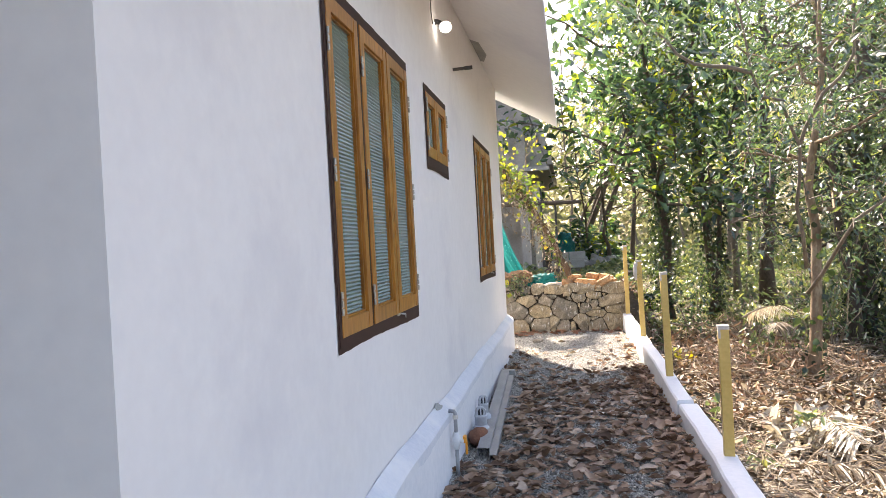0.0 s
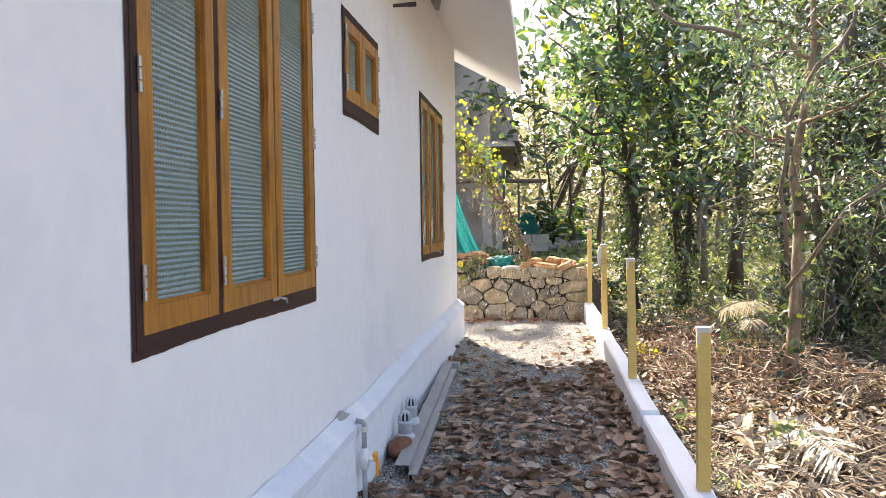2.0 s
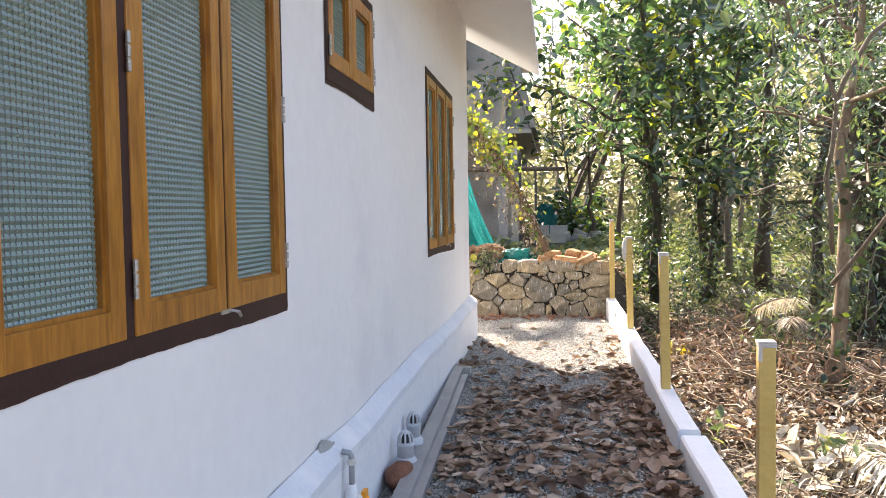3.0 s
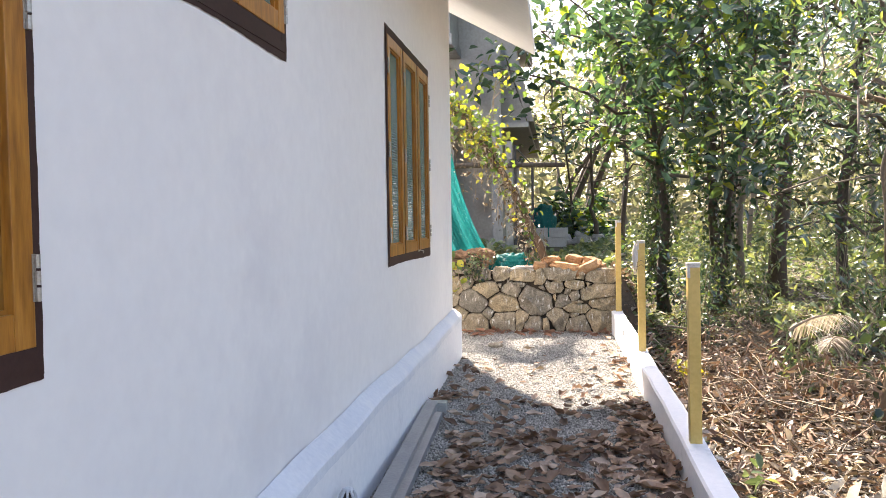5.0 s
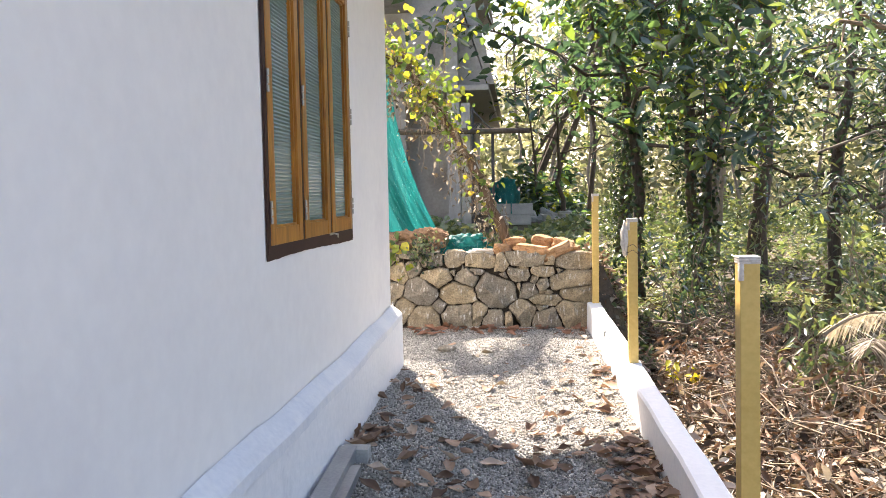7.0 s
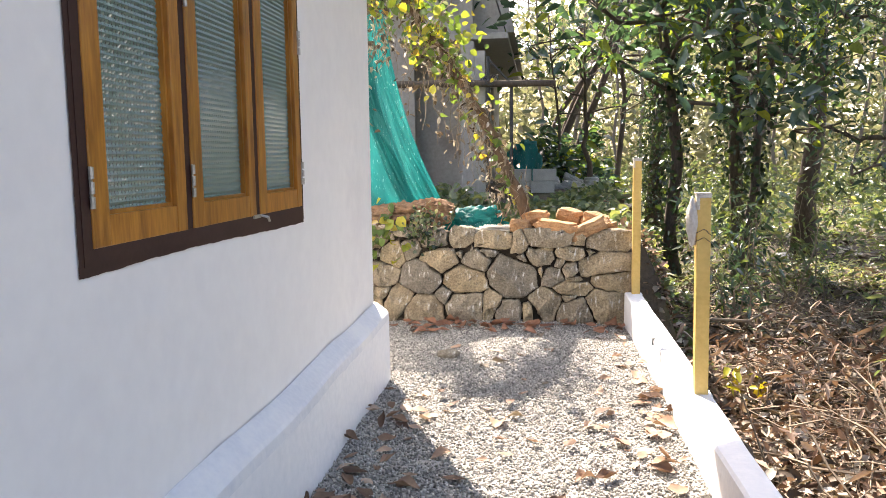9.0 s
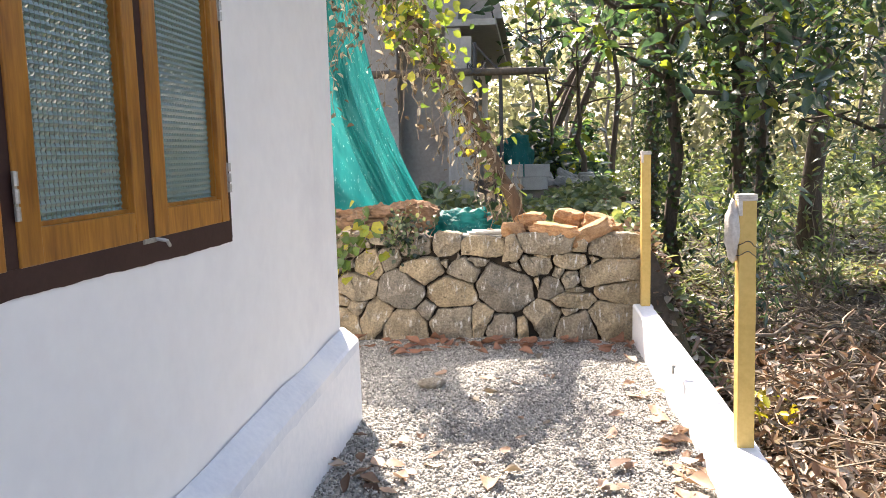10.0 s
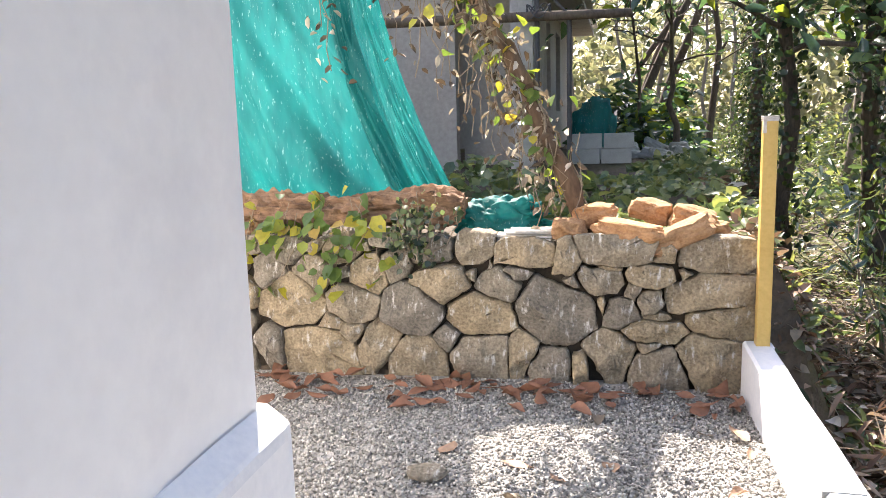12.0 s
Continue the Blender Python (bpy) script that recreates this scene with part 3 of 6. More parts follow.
def ragged_frame(win, w, mullions):
    """The brown frame, whose paint runs onto the plaster with an uneven hand-brushed edge."""
    y0, y1, z0, z1 = w
    e = 0.055
    bm = bmesh.new()
    box(bm, WALL - 0.07, WALL + 0.006, y0 + 0.02, y0 + e, z0 + 0.02, z1 - 0.02)
    box(bm, WALL - 0.07, WALL + 0.006, y1 - e, y1 - 0.02, z0 + 0.02, z1 - 0.02)
    box(bm, WALL - 0.07, WALL + 0.006, y0 + e, y1 - e, z0 + 0.02, z0 + e + 0.004)
    box(bm, WALL - 0.07, WALL + 0.006, y0 + e, y1 - e, z1 - e, z1 - 0.02)
    for m, half in mullions:
        box(bm, WALL - 0.07, WALL + 0.004, m - half, m + half, z0 + e + 0.004, z1 - e)
    part("window_frame", bm, BROWN, win, "dark brown painted wooden frame")
    bm = bmesh.new()

    def strip(n, inner, outer):
        a = [bm.verts.new(inner(k / n)) for k in range(n + 1)]
        b = [bm.verts.new(outer(k / n)) for k in range(n + 1)]
        for k in range(n):
            bm.faces.new((a[k], a[k + 1], b[k + 1], b[k]))
    j = lambda k, s: 0.0035 * math.sin(37 * k + s) + 0.003 * math.sin(91 * k + 2 * s) + 0.002 * math.sin(213 * k + s)
    x = WALL + 0.003
    strip(90, lambda k: (x, y0 + (y1 - y0) * k, z0 + 0.025), lambda k: (x, y0 + (y1 - y0) * k, z0 - 0.004 + 0.9 * (0.008 * math.sin(5.1 * k) + 0.3 * j(k, 1))))
    strip(40, lambda k: (x + 0.0005, y0 + (y1 - y0) * k, z1 - 0.025), lambda k: (x + 0.0005, y0 + (y1 - y0) * k, z1 + 0.25 * j(k, 2)))
    strip(40, lambda k: (x + 0.001, y0 + 0.025, z0 + (z1 - z0) * k), lambda k: (x + 0.001, y0 + 0.25 * j(k, 3), z0 + (z1 - z0) * k))
    strip(40, lambda k: (x + 0.0015, y1 - 0.025, z0 + (z1 - z0) * k), lambda k: (x + 0.0015, y1 + 0.25 * j(k, 4), z0 + (z1 - z0) * k))
    bmesh.ops.recalc_face_normals(bm, faces=bm.faces)
    part("paint_edge", bm, BROWN, win, "brown paint run onto the plaster")


def window(name, w, label, gap=0.009):
    y0, y1, z0, z1 = w
    win = thing(name, label=label, category="window", kind="structure")
    m1, m2 = y0 + 0.551, y0 + 1.097
    ragged_frame(win, w, ((m1, 0.03), (m2, 0.028)))
    za, zb = z0 + 0.058, z1 - 0.056
    shutter(win, y0 + 0.057, m1 - 0.020, za, zb, -1)
    shutter(win, m1 + 0.022, m2 - gap, za, zb, -1)
    shutter(win, m2 + gap, y1 - 0.027, za, zb, 1)
    bm = boxes((WALL + 0.004, WALL + 0.012, m2 - 0.05, m2 + 0.012, z0 + 0.048, z0 + 0.060))
    tube(bm, [(WALL + 0.012, m2 + 0.008, z0 + 0.056), (WALL + 0.035, m2 + 0.02, z0 + 0.050), (WALL + 0.03, m2 + 0.045, z0 + 0.034)], 0.005, 6)
    part("window_latch", bm, HINGE, win, "small zinc latch")
    return win


window("window_1", WIN1, "closed teak window with three reeded-glass shutters in brown frame")
window("window_2", WIN2, "closed teak window with three reeded-glass shutters in brown frame", 0.021)
vent = thing("window_3", label="small high teak window with two reeded-glass shutters", category="window", kind="structure")
ragged_frame(vent, VENT, (((VENT[0] + VENT[1]) / 2, 0.012),))
mid = (VENT[0] + VENT[1]) / 2
shutter(vent, VENT[0] + 0.057, mid - 0.004, VENT[2] + 0.09, VENT[3] - 0.05, -1, 0.07, 0.062, (0.2, 0.8))
shutter(vent, mid + 0.004, VENT[1] - 0.03, VENT[2] + 0.09, VENT[3] - 0.05, 1, 0.07, 0.062, (0.2, 0.8))
part("sill_board", boxes((WALL - 0.03, WALL + 0.005, VENT[0] + 0.055, VENT[1] - 0.055, VENT[2] + 0.0595, VENT[2] + 0.088)), BROWN, vent)


# ---- kerb and posts ----
def kerb_block(y0, y1, za, zb, x0, x1):
    bm = bmesh.new()
    n, prev = max(2, int((y1 - y0) / 0.35)), None
    for k in range(n + 1):
        y, z = y0 + (y1 - y0) * k / n, za + (zb - za) * k / n
        w = 0.005 * math.sin(2.3 * y) + 0.003 * math.sin(7.7 * y)
        ring = [bm.verts.new(p) for p in ((x0 - 0.012, y, -0.9), (x0 + w, y, z - 0.012), (x0 + 0.012 + w, y, z + 0.3 * w), (x1 - 0.012 + w, y, z - 0.3 * w), (x1 + w, y, z - 0.012), (x1 + 0.02, y, -0.9))]
        if prev:
            for i in range(6):
                bm.faces.new((prev[i], ring[i], ring[(i + 1) % 6], prev[(i + 1) % 6]))
        else:
            bm.faces.new(ring)
        prev = ring
    bm.faces.new(list(reversed(prev)))
    bmesh.ops.recalc_face_normals(bm, faces=bm.faces)
    return tagged(part("kerb", bm, KERB), "long low whitewashed concrete kerb wall along the path", "kerb", kind="structure")


kerb_block(1.5, 9.84, 0.045, 0.150, 0.795, 0.945)
kerb_block(9.86, 16.10, 0.178, 0.262, 0.785, 0.912)

joint_mesh = boxes((0.779, 0.90, 14.545, 14.556, 0.20, 0.2445))
tagged(part("kerb_joint", joint_mesh, CEMENT), "thin grey unpainted joint across the kerb", "joint", kind="structure")


def post(at, height, label, wrapped=0, lean=0.0):
    """A square painted post with a wrapped top, set on the kerb."""
    ob = thing("fence_post", at, label, "post", "posts along the kerb")
    ob.rotation_euler = (0, radians(lean), radians(RNG.uniform(-4, 4)))
    h = 0.031
    part("shaft", boxes((-h, h, -h, h, 0, height), bevel=0.003), POST, ob)
    bm = bmesh.new()
    for k in range(3):
        z = height - 0.022 + k * 0.008
        box(bm, -h - 0.0015 - 0.001 * k, h + 0.002 + 0.001 * (k % 2), -h - 0.002, h + 0.002, z, z + 0.0085, 0.002)
    box(bm, -h - 0.0025, -h + 0.012, -h - 0.0025, -h + 0.02, height - 0.075, height - 0.02, 0.001)
    part("plastic_cap", bm, PLASTIC, ob, "torn clear plastic wrap on the top", smooth=True)
    bm = bmesh.new()
    box(bm, -0.05, 0.05, -0.046, 0.046, -0.005, 0.004, 0.002)
    part("mortar_foot", bm, KERB, ob)
    if wrapped:
        bm = bmesh.new()
        bmesh.ops.create_icosphere(bm, subdivisions=3, radius=1)
        for v in bm.verts:
            n = noise.noise(v.co * 2.3) * 0.35
            v.co = Vector((-0.045 + v.co.x * 0.028 * (1 + n), v.co.y * 0.036 * (1 + n), height - 0.135 + v.co.z * 0.115 * (1 + 0.6 * n)))
        part("plastic_bag", bm, PLASTIC, ob, "limp clear plastic bag tied to it", smooth=True)
        pts = [(0.036 * math.cos(a) * (1.25 if abs(math.cos(a)) > 0.6 else 1), 0.036 * math.sin(a) * 1.15, height - 0.15 - 0.006 * a + 0.012 * math.sin(3 * a)) for a in np.linspace(0, 12.5, 60)]
        part("wire", tubes((pts, 0.0017), sides=5), IRON, ob, "rusty binding wire")
    return ob


post((0.885, 5.80, 0.08), 0.84, "square yellow-ochre post with clear plastic wrapped top")
post((0.903, 8.44, 0.117), 0.806, "square yellow-ochre post with torn plastic on top")
post((0.853, 10.87, 0.185), 0.958, "square yellow-ochre post with plastic capped top", lean=-0.8)
post((0.858, 13.495, 0.222), 0.954, "square yellow-ochre post with plastic bag wired to it", 1, -0.6)
post((0.858, 16.04, 0.256), 1.075, "tall square yellow-ochre post at the end of the kerb", lean=-0.1)


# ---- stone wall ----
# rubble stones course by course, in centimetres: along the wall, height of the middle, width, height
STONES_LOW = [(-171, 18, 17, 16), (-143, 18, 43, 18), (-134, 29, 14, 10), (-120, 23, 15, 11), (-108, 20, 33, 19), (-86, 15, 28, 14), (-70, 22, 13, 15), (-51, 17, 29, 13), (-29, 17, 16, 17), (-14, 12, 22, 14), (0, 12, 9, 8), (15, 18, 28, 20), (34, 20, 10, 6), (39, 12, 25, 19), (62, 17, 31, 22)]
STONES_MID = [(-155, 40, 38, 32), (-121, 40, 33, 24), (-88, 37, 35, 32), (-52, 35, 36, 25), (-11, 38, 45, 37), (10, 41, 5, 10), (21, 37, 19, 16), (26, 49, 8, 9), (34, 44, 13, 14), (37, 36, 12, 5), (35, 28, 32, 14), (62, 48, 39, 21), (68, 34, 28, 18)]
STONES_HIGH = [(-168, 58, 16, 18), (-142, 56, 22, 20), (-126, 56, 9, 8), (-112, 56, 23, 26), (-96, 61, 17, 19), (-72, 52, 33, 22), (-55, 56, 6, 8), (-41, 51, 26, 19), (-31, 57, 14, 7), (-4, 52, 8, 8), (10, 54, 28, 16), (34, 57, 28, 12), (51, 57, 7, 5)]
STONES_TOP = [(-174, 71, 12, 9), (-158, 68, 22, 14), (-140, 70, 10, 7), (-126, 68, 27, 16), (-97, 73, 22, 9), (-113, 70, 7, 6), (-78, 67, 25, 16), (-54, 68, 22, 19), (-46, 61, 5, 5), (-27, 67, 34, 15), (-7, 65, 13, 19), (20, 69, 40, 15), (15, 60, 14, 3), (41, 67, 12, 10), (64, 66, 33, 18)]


def clip(poly, n, d):
    out = []
    for a, b in zip(poly, poly[1:] + poly[:1]):
        fa, fb = a[0] * n[0] + a[1] * n[1] - d, b[0] * n[0] + b[1] * n[1] - d
        if fa <= 0:
            out.append(a)
        if fa * fb < 0:
            t = fa / (fa - fb)
            out.append((a[0] + t * (b[0] - a[0]), a[1] + t * (b[1] - a[1])))
    return out


def stone_mesh(poly, depth, seed):
    """One rubble stone: an angular outline, a broken uneven face with a few chipped planes."""
    r = random.Random(seed)
    cx, cz = np.mean([p[0] for p in poly]), np.mean([p[1] for p in poly])
    size = math.sqrt(max(1e-4, max(p[0] for p in poly) - min(p[0] for p in poly)) * max(1e-4, max(p[1] for p in poly) - min(p[1] for p in poly)))
    dense = []
    for a, b in zip(poly, poly[1:] + poly[:1]):
        n = max(2, int(math.hypot(b[0] - a[0], b[1] - a[1]) / 0.022))
        for k in range(n):
            t = 0.04 + 0.96 * k / n
            dense.append((a[0] + (b[0] - a[0]) * t, a[1] + (b[1] - a[1]) * t))
    poly = dense
    planes = [(r.uniform(-0.6, 0.6), r.uniform(-0.5, 0.6), r.uniform(0.012, 0.036) + 0.08 * size) for _ in range(5)]
    bm, rings = bmesh.new(), []
    for s, edge in ((0.97, -depth), (1.0, -0.03), (1.0, -0.004), (0.955, 1), (0.87, 1), (0.74, 1), (0.58, 1), (0.40, 1), (0.20, 1)):
        ring = []
        for x, z in poly:
            u, w = (x - cx) * s, (z - cz) * s
            q = Vector((u * 16 + seed, w * 16, 0.3 * seed))
            if edge == 1:
                y = min(p[0] * u + p[1] * w + p[2] for p in planes)
                y = max(0.0, min(y, 0.06)) * min(1.0, 0.35 + (1 - s) * 6) + 0.014 * noise.noise(q) + 0.007 * noise.noise(q * 3.1)
            else:
                y = edge
            e = Vector((x * 26, z * 26, seed))
            ring.append(bm.verts.new((u + 0.013 * noise.noise(e), -y, w + 0.013 * noise.noise(e + Vector((7, 3, 1))))))
        rings.append(ring)
    n = len(poly)
    for a, b in zip(rings, rings[1:]):
        for k in range(n):
            bm.faces.new((a[k], a[(k + 1) % n], b[(k + 1) % n], b[k]))
    bm.faces.new(rings[-1])
    bmesh.ops.recalc_face_normals(bm, faces=bm.faces)
    return bm, (cx, cz)


def stone_wall():
    wall = thing("retaining_wall", (0, 16.13, 0), "dry-laid rubble stone retaining wall across the path", "wall", kind="structure")
    # near-black backing: the shade in the open joints is put into its colour
    part("wall_core", boxes((-4.2, 0.77, 0.06, 0.16, -0.1, 0.66)), CORE, wall)
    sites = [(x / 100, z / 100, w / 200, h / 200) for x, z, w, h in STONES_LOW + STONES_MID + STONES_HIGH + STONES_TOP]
    rr = random.Random(4)
    edge = min(s[0] - s[2] for s in sites)
    x = edge - 0.13
    while x > -4.1:
        for z in (0.09, 0.27, 0.46, 0.64):
            sites.append((x + rr.uniform(-0.05, 0.05), z + rr.uniform(-0.03, 0.03), rr.uniform(0.11, 0.16), rr.uniform(0.08, 0.11)))
        x -= 0.27
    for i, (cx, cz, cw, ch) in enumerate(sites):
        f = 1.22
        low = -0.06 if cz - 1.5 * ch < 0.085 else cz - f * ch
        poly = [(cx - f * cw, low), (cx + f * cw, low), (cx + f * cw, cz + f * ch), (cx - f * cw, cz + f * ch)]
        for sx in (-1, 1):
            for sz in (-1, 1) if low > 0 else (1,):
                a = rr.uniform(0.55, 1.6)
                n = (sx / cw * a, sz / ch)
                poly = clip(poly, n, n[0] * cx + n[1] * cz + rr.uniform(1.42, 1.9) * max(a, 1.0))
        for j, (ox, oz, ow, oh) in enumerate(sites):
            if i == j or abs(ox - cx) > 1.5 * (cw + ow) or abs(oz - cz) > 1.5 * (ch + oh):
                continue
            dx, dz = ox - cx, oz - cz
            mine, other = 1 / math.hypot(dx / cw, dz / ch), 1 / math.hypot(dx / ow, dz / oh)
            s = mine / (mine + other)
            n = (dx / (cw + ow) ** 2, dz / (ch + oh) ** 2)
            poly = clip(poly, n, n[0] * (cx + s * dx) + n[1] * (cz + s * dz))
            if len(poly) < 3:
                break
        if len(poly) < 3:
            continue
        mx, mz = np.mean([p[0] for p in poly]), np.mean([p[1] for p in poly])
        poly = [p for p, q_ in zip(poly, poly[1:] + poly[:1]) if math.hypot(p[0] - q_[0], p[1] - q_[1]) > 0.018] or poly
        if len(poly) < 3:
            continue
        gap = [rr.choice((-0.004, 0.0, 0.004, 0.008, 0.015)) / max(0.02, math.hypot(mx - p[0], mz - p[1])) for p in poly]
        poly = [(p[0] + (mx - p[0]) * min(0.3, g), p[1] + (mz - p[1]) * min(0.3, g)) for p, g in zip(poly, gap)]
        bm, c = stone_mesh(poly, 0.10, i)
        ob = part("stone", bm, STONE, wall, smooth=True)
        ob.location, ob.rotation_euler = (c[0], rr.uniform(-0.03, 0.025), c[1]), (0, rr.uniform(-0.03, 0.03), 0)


stone_wall()


# ---- trees ----
def wander(start, goal, n, wobble):
    a, b = Vector(start), Vector(goal)
    return [a.lerp(b, k / n) + Vector(RNG.normal(0, wobble, 3)) * (0 < k < n) for k in range(n + 1)]


def leaves_along(points, count, spread, lo, hi, template, droop=0.35):
    """Leaf places round a set of twig points, as arguments for scatter()."""
    p = np.array([tuple(v) for v in points])
    at = p[RNG.integers(0, len(p), count)] + RNG.normal(0, 1, (count, 3)) * np.array((1, 1, 0.75)) * spread
    along = rand_dirs(count, 0.5) + np.array((0, 0, -droop))
    facing = rand_dirs(count, 0.6) * 0.8 + np.array((-0.1, 0.1, 0.75))
    return at, along, facing, RNG.uniform(lo, hi, count)


def tree(name, label, base, height, radius, lean=(0, 0), limbs=9, spread=1.6, start=0.4, leaves=3000, lo=0.1, hi=0.2,
         template=BROAD_LEAF, leaf=BROAD, bark=BARK, rise=(0.15, 0.7), puff=0.28, ivy=0, side=(0, 0)):
    ob = thing(name, (base[0], base[1], base[2]), label, "tree")
    top = (lean[0], lean[1], height)
    trunk = wander((0, 0, -0.12), top, 8, 0.02 + 0.006 * height)
    bm = tubes((trunk, [radius * (1.35 if k == 0 else 1 - 0.72 * k / 8) for k in range(9)]), sides=9)
    part("trunk", bm, bark, ob, smooth=True)
    bm, twigs = bmesh.new(), []
    for k in range(limbs):
        f = start + (1 - start) * (k + RNG.uniform(0, 0.8)) / limbs
        i = min(7, int(f * 8))
        p = trunk[i].lerp(trunk[i + 1], f * 8 - i) if f < 1 else trunk[8]
        a = 2.4 * k + RNG.uniform(-0.5, 0.5)
        d = Vector((math.cos(a) + side[0], math.sin(a) + side[1], RNG.uniform(*rise)))
        length = spread * RNG.uniform(0.65, 1.15) * (1.15 - 0.5 * f)
        line = wander(p, p + d * length, 5, 0.07 * length)
        tube(bm, line, [radius * 0.30 * (1 - 0.8 * j / 5) + 0.004 for j in range(6)], 6)
        for j in (2, 3, 4, 5):
            e = line[j] + Vector(RNG.normal(0, 0.35, 3)) * length * 0.55
            sub = wander(line[j], e, 3, 0.05 * length)
            tube(bm, sub, [radius * 0.15 + 0.003, radius * 0.1 + 0.003, 0.005, 0.003], 4)
            twigs += sub[1:] + [line[j]]
    bmesh.ops.recalc_face_normals(bm, faces=bm.faces)
    tagged(part("branchwork", bm, bark, ob, smooth=True), kind="stuff")
    if leaves:
        link_mesh("crown", scatter("crown", template, LEAF_TRIS, *leaves_along(twigs, leaves, puff, lo, hi, template)), leaf, ob)
    if ivy:
        k = RNG.integers(0, ivy_top(trunk, height), ivy)
        p = np.array([tuple(trunk[i].lerp(trunk[i + 1], RNG.uniform())) for i in k])
        out = rand_dirs(ivy, 0.15)
        at = p + out * RNG.uniform(radius, radius * 2.0 + 0.10, (ivy, 1))
        link_mesh("ivy", scatter("ivy", HEART_LEAF, LEAF_TRIS, at, rand_dirs(ivy, 0.5) + np.array((0, 0, -0.7)), out + rand_dirs(ivy) * 0.5, RNG.uniform(0.06, 0.12, ivy)), DARKLEAF, ob, "dark climbing ivy")
    return ob


def ivy_top(trunk, height):
    return 4


def gz(x, y):
    return float(ground_height(np.array(x), np.array(y)))


def plant_tree(name, label, x, y, *args, **kw):
    return tree(name, label, (x, y, gz(x, y)), *args, **kw)


# the two ivy-clad trees past the end of the kerb
plant_tree("broadleaf_tree", "slender dark-barked tree with large glossy leaves and ivy", 2.38, 23.5, 8.0, 0.12, (-0.5, -1.1), 17, 2.6, 0.36, 2400, 0.17, 0.36, ivy=700, side=(-0.45, -0.75), puff=0.38)
plant_tree("broadleaf_tree", "leaning dark-barked tree with large glossy leaves and ivy", 3.62, 23.7, 8.0, 0.13, (-0.7, -0.9), 13, 2.2, 0.40, 1700, 0.17, 0.34, ivy=900, puff=0.40)
plant_tree("broadleaf_tree", "slim tree stem leaning against its neighbour", 3.15, 22.4, 6.0, 0.08, (0.9, 0.4), 8, 1.4, 0.42, 900, 0.14, 0.26, ivy=400)
plant_tree("ivy_tree", "tall trunk wholly clad in dark ivy", 3.25, 32.0, 9.0, 0.22, (0.2, 0.2), 9, 2.6, 0.5, 2600, 0.18, 0.34, leaf=DARKLEAF, ivy=2600)
# the slim tree with pale bare limbs beside the path
SCARRED = surface("scarred_orange_bark", (0.13, 0.085, 0.05), (0.30, 0.215, 0.14), 0.92, 6, 45, 0.9, 0.012, stretch=(1, 1, 0.3), stain=(0.42, 0.34, 0.23), stain_scale=5, stain_from=0.54, stain_stretch=(1, 1, 0.4))
sapling = plant_tree("narrow_leaf_tree", "slim forked tree with brown scarred bark and narrow leaves", 2.74, 13.3, 5.2, 0.08, (0.5, 0.5), 8, 1.4, 0.42, 2300, 0.07, 0.14, NARROW_LEAF, NARROW, SCARRED, puff=0.26, ivy=150)
BOUGHS = [((0.05, 0.1, 1.5), (-0.15, -0.6, 2.9), (-0.75, -1.15, 3.65), (-1.0, -1.5, 4.8)), ((0.05, 0.1, 1.2), (0.3, -0.9, 2.05), (1.3, -1.1, 2.9), (1.9, -1.3, 4.3)),
         ((-0.15, -0.6, 2.9), (0.35, -0.9, 3.8), (0.5, -1.2, 5.0)), ((-0.75, -1.15, 3.65), (-1.5, -1.2, 3.9), (-2.1, -1.3, 4.5))]
for line in BOUGHS:
    fine = [p for a, b in zip(line, line[1:]) for p in wander(a, b, 4, 0.035)[:-1]] + [Vector(line[-1])]
    part("limb", tubes((fine, [0.021 * (1 - 0.85 * k / len(fine)) + 0.004 for k in range(len(fine))]), sides=7), PALE_BARK, sapling, "pale grey limb", smooth=True)
    link_mesh("foliage", scatter("leaves", NARROW_LEAF, LEAF_TRIS, *leaves_along(fine[5:], 420, 0.24, 0.07, 0.14, NARROW_LEAF, 0.6)), NARROW, sapling)
for k in range(22):
    p = Vector((RNG.uniform(-0.8, 1.6), RNG.uniform(-2.0, 0.3), RNG.uniform(2.0, 4.3)))
    d_ = Vector((RNG.normal(-0.3, 1), RNG.normal(-0.2, 0.6), RNG.normal(0.25, 0.5))).normalized() * RNG.uniform(0.9, 2.1)
    if p.x + d_.x < -0.9:
        d_.x = abs(d_.x)
    fine = wander(p, p + d_, 9, 0.05)
    fine = [v + Vector((0, 0, -0.12 * (j / 9) ** 2)) for j, v in enumerate(fine)]
    part("bare_twig", tubes((fine, [0.007 * (1 - 0.85 * j / 9) + 0.002 for j in range(10)]), sides=5), PALE_BARK, sapling, "thin bare grey twig", smooth=True)
# the thicket to the right of the path
for x, y, h, r, lean, n, sp in ((4.7, 17.6, 6.0, 0.10, (-0.5, -0.4), 3600, 1.7), (6.1, 15.2, 6.5, 0.12, (-0.8, 0.2), 4300, 1.9), (6.9, 19.4, 7.5, 0.14, (0.2, -0.5), 4000, 2.1),
                                (5.2, 21.6, 7.0, 0.12, (0.2, -0.6), 3800, 1.9), (8.4, 16.8, 7.5, 0.16, (-0.3, 0), 4000, 2.2), (4.6, 12.2, 5.6, 0.06, (-0.3, 0.3), 2300, 1.4), (7.3, 12.6, 6.5, 0.1, (-0.5, 0.3), 3000, 1.9)):
    plant_tree("narrow_leaf_tree", "slender tree with drooping narrow leaves and thin stems", x, y, h, r, lean, 13, sp, 0.26, int(0.66 * n), 0.09, 0.18, NARROW_LEAF, NARROW, BARK, puff=0.30, rise=(-0.1, 0.6))
